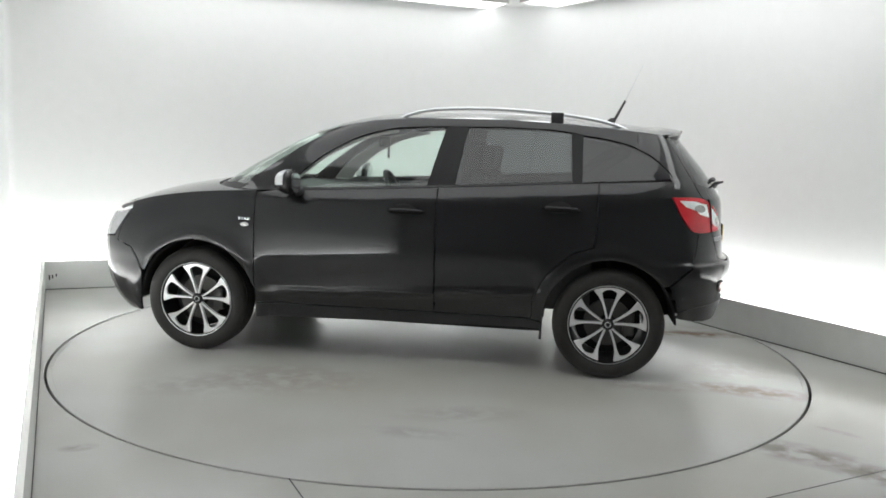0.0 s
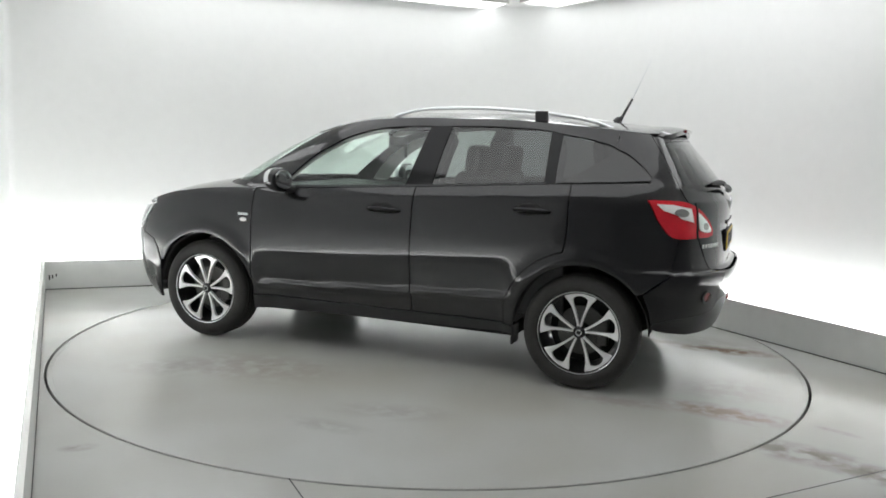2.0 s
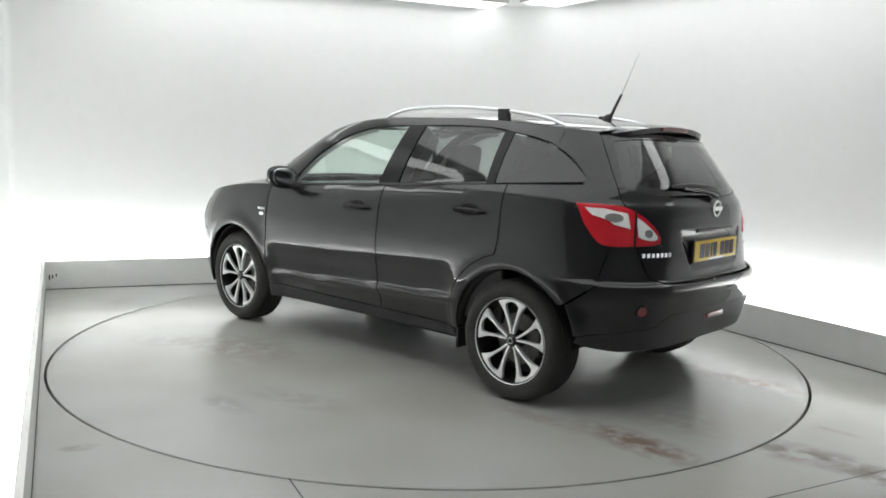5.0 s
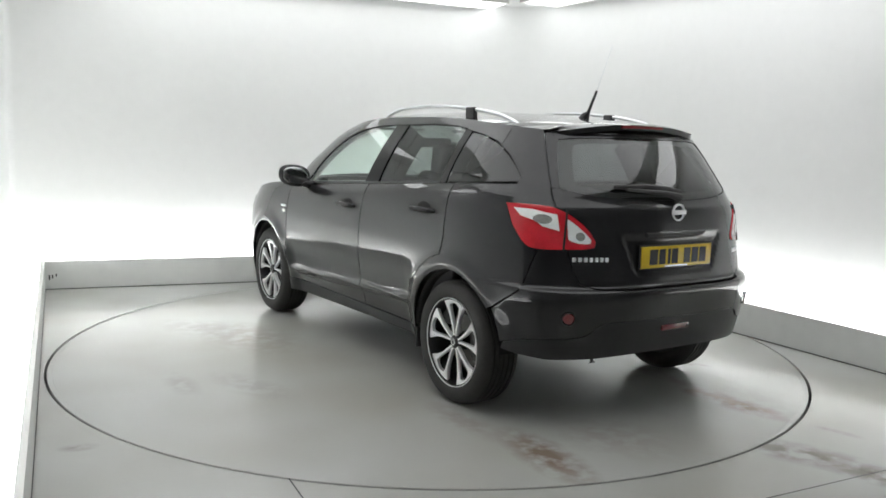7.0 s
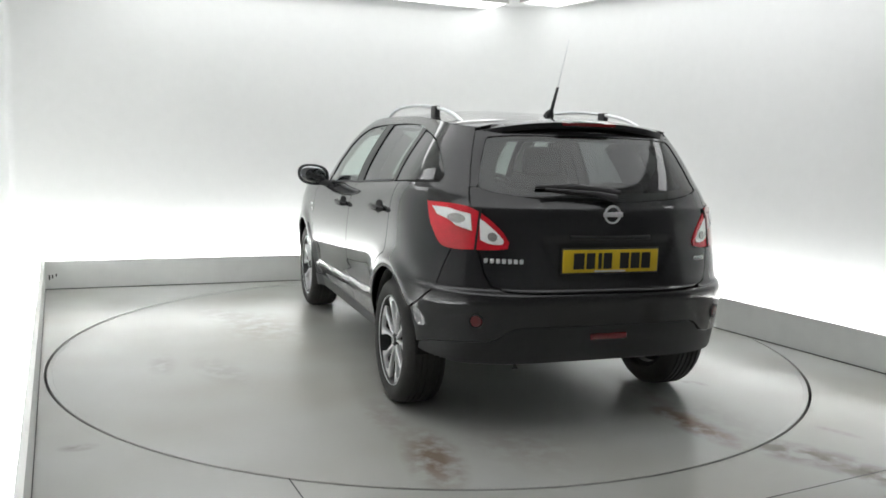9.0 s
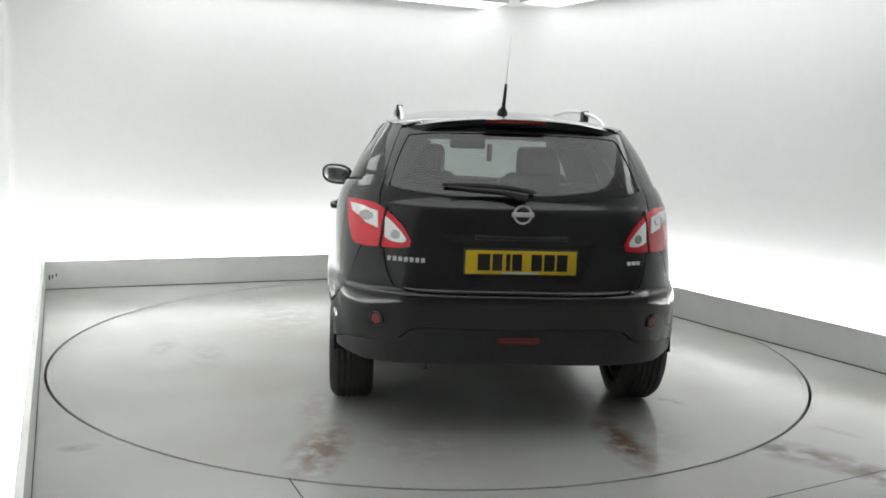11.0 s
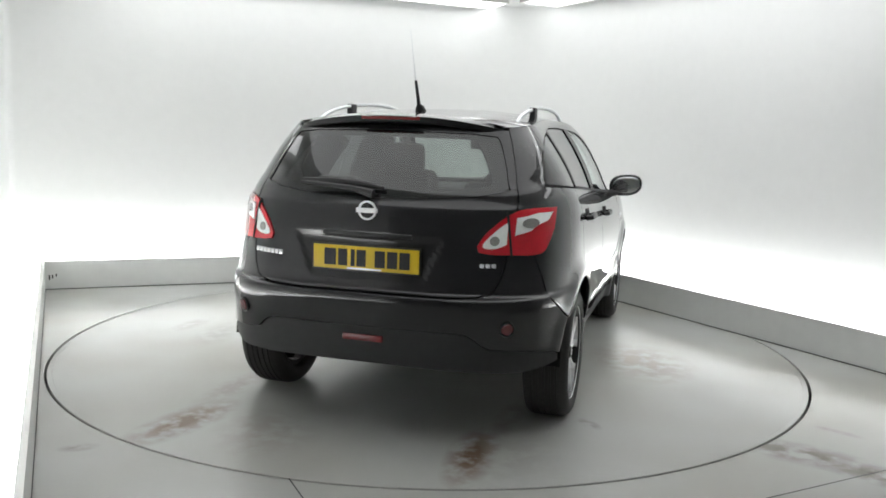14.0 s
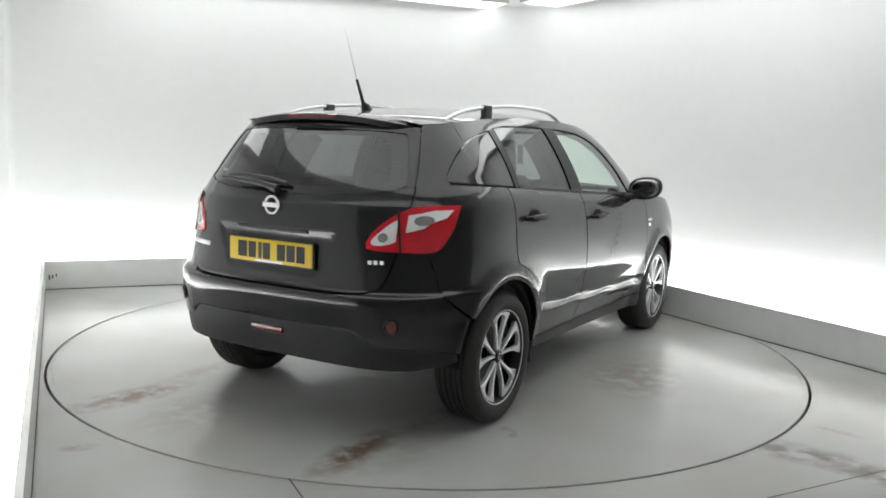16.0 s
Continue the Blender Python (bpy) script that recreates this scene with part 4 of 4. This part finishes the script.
def build_rear_details(car, tailgate, bumper):
    # number plate with plain bars for its characters
    x = rear_x(0, 0.865)
    plate = part("number_plate", box(x - 0.016, x - 0.004, -0.26, 0.26, 0.812, 0.922, 0.002), PLATE, tailgate, "yellow number plate with plain dark bars")
    for y0, w in ((0.175, 0.058), (0.112, 0.046), (0.062, 0.02), (0.02, 0.046), (-0.072, 0.05), (-0.132, 0.05), (-0.192, 0.05)):
        part("bar", box(x - 0.0175, x - 0.0155, y0 - w / 2, y0 + w / 2, 0.829, 0.907), INK, plate, smooth=False)
    part("plate_frame", box(x - 0.010, x - 0.002, -0.268, 0.268, 0.804, 0.930, 0.003), TRIM, tailgate)
    part("maker_strip", box(x - 0.017, x - 0.015, -0.08, 0.09, 0.814, 0.822), SILVER, plate, smooth=False)
    # handle bar over the plate
    hx = rear_x(0, 0.99)
    part("tailgate_handle", box(hx - 0.001, hx + 0.02, -0.22, 0.22, 0.968, 0.990, 0.006), TRIM, tailgate, "black tailgate grip")
    # round badge: ring and bar
    bx = rear_x(0, 1.09) - 0.006
    badge = part("badge", lathe([(0.036, -0.004), (0.036, 0.004), (0.045, 0.004), (0.045, -0.004)], 40), CHROME, tailgate, "round chrome badge")
    badge.matrix_basis = pose(bx, 0, 1.09, 0, 0, 90)
    part("badge_bar", box(bx - 0.008, bx, -0.052, 0.052, 1.079, 1.101, 0.002), CHROME, tailgate)
    # model lettering as plain bars
    for k in range(7):
        y = 0.61 - 0.026 * k
        lx = rear_x(y, 0.862)
        part("letter_bar", box(lx - 0.005, lx + 0.004, y - 0.009, y + 0.009, 0.852, 0.874, 0.002), CHROME, tailgate)
    for k in range(3):
        y = -0.535 - 0.025 * k
        lx = rear_x(y, 0.862)
        part("letter_bar", box(lx - 0.005, lx + 0.004, y - 0.010, y + 0.010, 0.853, 0.871, 0.002), CHROME, tailgate)
    # wiper
    w0 = Vector((rear_x(0, 1.165, "glass") - 0.03, -0.02, 1.165))
    wiper = part("wiper", tube([w0, w0 + Vector((0.0, 0.10, 0.022)), w0 + Vector((0.012, 0.37, 0.042))], [0.022, 0.013, 0.007], 8), TRIM, tailgate, "black rear wiper")
    pts = []
    for y, z in ((-0.06, 1.192), (0.05, 1.205), (0.2, 1.215), (0.37, 1.214)):
        pts.append((rear_x(y, z, "glass") - 0.02, y, z))
    part("blade", tube(pts, [0.010, 0.017, 0.017, 0.008], 8), TRIM, wiper)
    # round reflectors, the middle fog lamp
    for side in BOTH:
        y, z = 0.662, 0.583
        p = shell(SR(y, z), z, "low")
        n = skin_normals(np.array([SR(y, z)]), np.array([z]), "low")[0] * np.array([1, side, 1])
        ob = part("reflector", lathe([(0.001, -0.004), (0.026, -0.004), (0.030, 0.0), (0.026, 0.006), (0.001, 0.007)], 28, closed=False), DARK_RED, bumper, "round dark red reflector")
        ob.matrix_basis = Matrix.Translation((p[0] + n[0] * 0.006, side * p[1] + n[1] * 0.006, z + n[2] * 0.006)) @ Vector(n).to_track_quat("Y", "Z").to_matrix().to_4x4()
        part("surround", lathe([(0.030, -0.004), (0.037, -0.004), (0.037, 0.004), (0.030, 0.004)], 28), TRIM, ob)
    fx = rear_x(0, 0.50)
    part("fog_light", box(fx - 0.006, fx + 0.02, -0.10, 0.10, 0.484, 0.516, 0.006), DARK_RED, bumper, "dark red fog light strip")
    hook = tube([(-1.80, 0.42, 0.37), (-1.90, 0.42, 0.355), (-1.915, 0.42, 0.315)], 0.018, 8)
    part("exhaust_tip", hook, STEEL, car, "dull steel exhaust tip")


def build_roof_details(car, roof):
    for side in BOTH:
        y = 0.548
        line = curve([(0.075, 1.545), (0.0, 1.576), (-0.12, 1.606), (-0.30, 1.620), (-0.55, 1.624), (-0.80, 1.614), (-1.05, 1.592), (-1.25, 1.560), (-1.40, 1.512)], 4)
        bar = tube([(x, side * (y + 0.004 * math.sin(x)), z) for x, z in line], [0.007] + [0.0100] * (len(line) - 2) + [0.007], 12)
        rail = part("roof_rail", bar, SILVER, roof, "satin silver roof rail")
        part("mount", box(-0.985, -0.905, side * y - 0.016, side * y + 0.016, 1.535, 1.613, 0.006), TRIM, rail, "black rail mount")
    z0 = float(roof_z(-1.32, 0.0))
    ant = part("antenna", tube([(-1.30, 0, z0 - 0.005), (-1.315, 0, z0 + 0.018), (-1.335, 0, z0 + 0.035), (-1.395, 0, z0 + 0.155)], [0.032, 0.024, 0.010, 0.007], 12), TRIM, roof, "black roof antenna with a thin whip")
    part("whip", tube([(-1.395, 0, z0 + 0.155), (-1.44, 0, z0 + 0.26), (-1.50, 0, z0 + 0.40)], [0.003, 0.0022, 0.0014], 6), SILVER, ant, "thin pale whip")


def build_mirror(car, side):
    bm = bmesh.new()
    bmesh.ops.create_uvsphere(bm, u_segments=28, v_segments=16, radius=1)
    for v in bm.verts:
        x, y, z = v.co
        back = x < 0
        v.co = Vector((0.65 + x * (0.025 if back else 0.10), side * (0.965 + (abs(y) ** 0.8) * (1 if y > 0 else -1) * 0.118), 1.128 + (abs(z) ** 0.8) * (1 if z > 0 else -1) * 0.078 + 0.012 * y))
    mirror = part("door_mirror", bm, PAINT, car, "black door mirror")
    bm = bmesh.new()
    bmesh.ops.create_uvsphere(bm, u_segments=24, v_segments=10, radius=1)
    for v in bm.verts:
        x, y, z = v.co
        v.co = Vector((0.627 + x * 0.006, side * (0.970 + (abs(y) ** 0.8) * (1 if y > 0 else -1) * 0.096), 1.130 + (abs(z) ** 0.8) * (1 if z > 0 else -1) * 0.060 + 0.010 * y))
    part("mirror_glass", bm, MIRROR, mirror, "mirror glass")
    bm = bmesh.new()
    bmesh.ops.create_uvsphere(bm, u_segments=28, v_segments=16, radius=1)
    bmesh.ops.delete(bm, geom=[v for v in bm.verts if v.co.x < 0.10 or v.co.z < -0.30], context="VERTS")
    for v in bm.verts:
        x, y, z = v.co
        v.co = Vector((0.652 + x * 0.102, side * (0.965 + (abs(y) ** 0.8) * (1 if y > 0 else -1) * 0.120), 1.129 + (abs(z) ** 0.8) * (1 if z > 0 else -1) * 0.080 + 0.012 * y))
    part("mirror_cap", bm, SILVER, mirror, "satin silver mirror cap")
    part("stalk", tube([(0.64, side * 0.80, 1.062), (0.645, side * 0.86, 1.064), (0.655, side * 0.92, 1.085)], [0.034, 0.028, 0.030], 12), TRIM, mirror)
    part("base", box(0.60, 0.73, side * 0.80 - 0.022, side * 0.80 + 0.022, 1.03, 1.09, 0.012), TRIM, mirror)


def build_wheel():
    """A wheel whose axle is the y axis and whose outer face looks to +y."""
    wheel = tagged(new("wheel"), "black tyre on a ten-spoke machined alloy wheel")
    r, w = WHEEL_R, 0.104
    inn = -0.126
    prof = [(0.238, inn + 0.02), (0.25, inn + 0.004), (0.285, inn), (0.318, inn + 0.010), (0.333, inn + 0.028)]
    groove = []
    for y in (-0.072, -0.042, -0.011, 0.019, 0.049):
        groove += [(r, y - 0.006), (r - 0.007, y - 0.004), (r - 0.007, y + 0.004), (r, y + 0.006)]
    prof = prof + groove + [(0.333, w - 0.034), (0.318, w - 0.012), (0.295, w), (0.272, w - 0.002), (0.252, w - 0.006), (0.243, w - 0.016), (0.239, w - 0.024)]
    part("tyre", lathe(prof, 72), RUBBER, wheel, sharp=50)
    rim = part("rim", lathe([(0.238, -0.09), (0.245, w - 0.022), (0.242, w - 0.012), (0.233, w - 0.014), (0.227, w - 0.03), (0.218, 0.02), (0.21, -0.09)], 72), ALLOY_DARK, wheel)
    part("rim_edge", lathe([(0.2435, w - 0.017), (0.242, w - 0.010), (0.2385, w - 0.011), (0.2375, w - 0.02)], 72), SILVER, rim)
    face = lambda q: w - 0.034 + 0.012 * q
    for k in range(10):
        pair = k // 2
        a = radians(90 + 72 * pair + (18 if k % 2 else -18))
        inner = radians(90 + 72 * pair + (11 if k % 2 else -11))
        bm = bmesh.new()
        rows = []
        for i in range(9):
            q = i / 8
            rad = 0.036 + 0.200 * q
            ang = inner + (a - inner) * min(1, q * 1.15)
            half = 0.0065 + 0.003 * q + 0.021 * (max(0, q - 0.55) / 0.45) ** 1.7
            d, t = Vector((math.cos(ang), 0, math.sin(ang))), Vector((-math.sin(ang), 0, math.cos(ang)))
            y = face(q)
            rows.append([bm.verts.new(d * rad + t * (half * u) + Vector((0, y + dy, 0))) for u, dy in ((-1, -0.004), (-0.8, 0.0), (0.8, 0.0), (1, -0.004), (0.9, -0.022), (-0.9, -0.022))])
        for r0, r1 in zip(rows, rows[1:]):
            for i in range(6):
                bm.faces.new((r0[i], r0[(i + 1) % 6], r1[(i + 1) % 6], r1[i]))
        bm.faces.new(rows[0])
        bm.faces.new(rows[-1][::-1])
        part("spoke", bm, ALLOY, wheel)
    for k in range(5):
        bm = bmesh.new()
        rows = []
        mid = radians(90 + 72 * k)
        for i in range(9):
            u = -1 + i / 4
            ang = mid + radians(19) * u
            d = Vector((math.cos(ang), 0, math.sin(ang)))
            lo = 0.217 - 0.034 * abs(u) ** 2
            rows.append([bm.verts.new(d * rr + Vector((0, y, 0))) for rr, y in ((lo, face(0.95)), (0.236, face(1)), (0.236, face(1) - 0.02), (lo, face(0.95) - 0.02))])
        for r0, r1 in zip(rows, rows[1:]):
            for i in range(4):
                bm.faces.new((r0[i], r0[(i + 1) % 4], r1[(i + 1) % 4], r1[i]))
        bm.faces.new(rows[0])
        bm.faces.new(rows[-1][::-1])
        part("spoke_bridge", bm, ALLOY, wheel)
    hub = part("hub", lathe([(0.001, w - 0.024), (0.024, w - 0.024), (0.028, w - 0.027), (0.036, w - 0.036), (0.040, w - 0.07), (0.001, w - 0.07)], 36, closed=False), ALLOY_DARK, wheel)
    part("hub_ring", lathe([(0.014, w - 0.0235), (0.016, w - 0.022), (0.018, w - 0.0235), (0.016, w - 0.026)], 36), SILVER, hub)
    part("brake_disc", lathe([(0.05, 0.0), (0.145, 0.0), (0.145, -0.02), (0.05, -0.02)], 48), STEEL, wheel, "grey steel brake disc")
    part("caliper", box(-0.16, -0.09, -0.03, 0.03, -0.075, 0.075, 0.012), STEEL, wheel)
    bm = lathe([(0.001, -0.05), (0.20, -0.05), (0.20, -0.06), (0.001, -0.06)], 36, closed=False)
    part("backing", bm, LINER_SHADE, wheel)
    return wheel


def build_underside(car):
    for cx in (AXLE, -AXLE):
        for side in BOTH:
            bm = bmesh.new()
            rows = []
            for a in np.linspace(3, 177, 30):
                c, s = math.cos(radians(a)), math.sin(radians(a))
                rows.append([bm.verts.new((cx + rr * c, side * y, WHEEL_Z + rr * s)) for rr, y in ((0.402, 0.872), (0.392, 0.858), (0.390, 0.56), (0.02, 0.56))])
            for r0, r1 in zip(rows, rows[1:]):
                for i in range(3):
                    bm.faces.new((r0[i], r0[i + 1], r1[i + 1], r1[i]))
            part("arch_liner", bm, LINER_SHADE, car)
    plan = [(1.85, 0.5), (0.91, 0.54), (0.90, 0.78), (-0.90, 0.78), (-0.91, 0.54)]
    plan = plan + [(x, -y) for x, y in reversed(plan)]
    part("underbody", prism(plan, 0.25, 0.33), LINER_SHADE, car)
    part("boot_underside", box(-1.85, -0.9, -0.50, 0.50, 0.355, 0.43, 0.02), LINER_SHADE, car)
    for x in (AXLE, -AXLE):
        part("axle", tube([(x, -0.70, 0.32), (x, 0.70, 0.32)], 0.035, 10), LINER_SHADE, car)
    for side in BOTH:
        part("mud_flap", box(-0.915, -0.90, side * 0.80 - 0.06, side * 0.80 + 0.06, 0.215, 0.33, 0.004), TRIM, car)


def seat(x, y, parent_name, car, back=0.62, w=0.50, rest=True):
    s = new(parent_name)
    s.parent = car
    part("cushion", box(x - 0.02, x + 0.50, y - w / 2, y + w / 2, 0.50, 0.68, 0.05), CLOTH, s)
    bm = box(-0.07, 0.07, -w / 2, w / 2, 0, back, 0.05)
    for v in bm.verts:
        v.co.y *= 1 - 0.18 * max(0, v.co.z - back * 0.5) / (back * 0.5)
    bmesh.ops.transform(bm, matrix=pose(x, y, 0.62, 0, -16, 0), verts=bm.verts)
    part("backrest", bm, CLOTH, s)
    if rest:
        bm = box(-0.05, 0.05, -0.135, 0.135, 0, 0.19, 0.04)
        top = pose(x, y, 0.62, 0, -16, 0) @ Vector((0, 0, back - 0.015))
        bmesh.ops.transform(bm, matrix=pose(top.x, y, top.z, 0, -8, 0), verts=bm.verts)
        part("headrest", bm, CLOTH, s)
        for dy in (-0.05, 0.05):
            part("post", tube([(top.x + 0.01, y + dy, top.z - 0.08), (top.x, y + dy, top.z + 0.03)], 0.007, 8), STEEL, s)


def build_cabin(car):
    seat(-0.30, 0.37, "front_seat", car)
    seat(-0.30, -0.37, "front_seat", car)
    bench = new("rear_seat")
    bench.parent = car
    part("cushion", box(-1.22, -0.72, -0.66, 0.66, 0.52, 0.70, 0.05), CLOTH, bench)
    bm = box(-0.08, 0.08, -0.66, 0.66, 0, 0.52, 0.05)
    bmesh.ops.transform(bm, matrix=pose(-1.22, 0, 0.60, 0, -20, 0), verts=bm.verts)
    part("backrest", bm, CLOTH, bench)
    for y in (-0.42, 0.0, 0.42):
        h = 0.16 if y else 0.09
        bm = box(-0.045, 0.045, -0.13, 0.13, 0, h, 0.035)
        bmesh.ops.transform(bm, matrix=pose(-1.40, y, 1.05, 0, -10, 0), verts=bm.verts)
        part("headrest", bm, CLOTH, bench)
    bm = box(0.42, 1.10, -0.72, 0.72, 0.62, 1.06, 0.06)
    for v in bm.verts:
        if v.co.x > 0.8 and v.co.z > 0.8:
            v.co.z += 0.01
        if v.co.x < 0.6 and v.co.z < 0.8:
            v.co.x += 0.2
    part("dashboard", bm, CABIN, car)
    ring = bmesh.new()
    n, m = 36, 8
    vs = [[ring.verts.new(((0.185 + 0.016 * math.cos(b)) * math.cos(a), (0.185 + 0.016 * math.cos(b)) * math.sin(a), 0.016 * math.sin(b))) for b in (2 * math.pi * j / m for j in range(m))] for a in (2 * math.pi * k / n for k in range(n))]
    for k in range(n):
        for j in range(m):
            ring.faces.new((vs[k][j], vs[(k + 1) % n][j], vs[(k + 1) % n][(j + 1) % m], vs[k][(j + 1) % m]))
    box(-0.06, 0.06, -0.07, 0.07, -0.02, 0.02, 0.01, ring)
    for a in (0, 180, 270):
        bm2 = tube([(0, 0, 0), (0.18 * math.cos(radians(a + 90)), 0.18 * math.sin(radians(a + 90)), 0)], 0.016, 8, ring)
    wheel = part("steering_wheel", ring, CABIN, car)
    wheel.matrix_basis = pose(0.27, -0.37, 1.00, 0, -62, 0)
    for side in BOTH:
        part("door_card", box(-1.2, 0.85, side * 0.80 - 0.02, side * 0.80 + 0.02, 0.40, 1.07, 0.015), CABIN, car)
    part("cabin_floor", box(-0.9, 0.9, -0.76, 0.76, 0.33, 0.37), CABIN, car, smooth=False)
    part("boot_floor", box(-1.85, -0.9, -0.50, 0.50, 0.44, 0.50, 0.01), CABIN, car)
    part("load_cover", box(-1.90, -1.45, -0.62, 0.62, 1.00, 1.03, 0.01), CABIN, car)
    part("bulkhead", box(1.02, 1.06, -0.76, 0.76, 0.34, 1.04), LINER_SHADE, car, smooth=False)
    part("rear_mirror", box(0.27, 0.30, -0.13, 0.13, 1.36, 1.43, 0.012), CABIN, car)
    part("mirror_tag", box(0.29, 0.30, -0.185, -0.145, 1.27, 1.40, 0.004), CABIN, car)
    for side in BOTH:
        part("sun_visor", box(0.16, 0.34, side * 0.36 - 0.18, side * 0.36 + 0.18, 1.475, 1.492, 0.006), CABIN, car)


def build_car():
    car = tagged(new("car"), "black five-door crossover car parked on the turntable", "car")
    tailgate, bumper, roof = build_panels(car)
    build_lamps(car)
    build_rear_details(car, tailgate, bumper)
    build_roof_details(car, roof)
    for side in BOTH:
        build_mirror(car, side)
        # wing badges as plain bars and an oval side repeater
        bx, bz = 0.985, 0.86
        y = float(shell(S(bx, bz), bz, "low")[1])
        bm = bmesh.new()
        bmesh.ops.create_uvsphere(bm, u_segments=16, v_segments=8, radius=1)
        for v in bm.verts:
            v.co = Vector((bx + v.co.x * 0.030, side * (y + v.co.y * 0.007), bz - 0.012 + v.co.z * 0.014))
        part("side_repeater", bm, CLEAR_LAMP, car)
        for k in range(4):
            part("badge_bar", box(bx - 0.036 + 0.02 * k, bx - 0.021 + 0.02 * k, side * y - 0.004, side * y + 0.004, bz + 0.018, bz + 0.034, 0.001), SILVER, car)
    wheel = build_wheel()
    wheel.parent = car
    wheel.matrix_basis = pose(AXLE + 0.012, 0.796, WHEEL_Z)
    for x, side in ((-AXLE, 1), (AXLE + 0.012, -1), (-AXLE, -1)):
        w = copy_thing(wheel, pose(x, side * 0.796, WHEEL_Z, 0, 0, 0 if side > 0 else 180))
        w.parent = car
    build_underside(car)
    build_cabin(car)
    return car


car = build_car()

# ---- the turntable turns, and the car on it ----
OFFSET = Matrix.Translation((0.134, -0.259, 0.0))


def motions():
    times = [0.5 * k for k in range(33)]
    turn = lambda t: 171.0 - 6.809 * t - 0.01364 * t * t
    walk(turntable, [(t, pose(0, 0, 0, 0, 0, turn(t))) for t in times])
    walk(car, [(t, pose(0, 0, 0, 0, 0, turn(t)) @ OFFSET) for t in times])


motions()
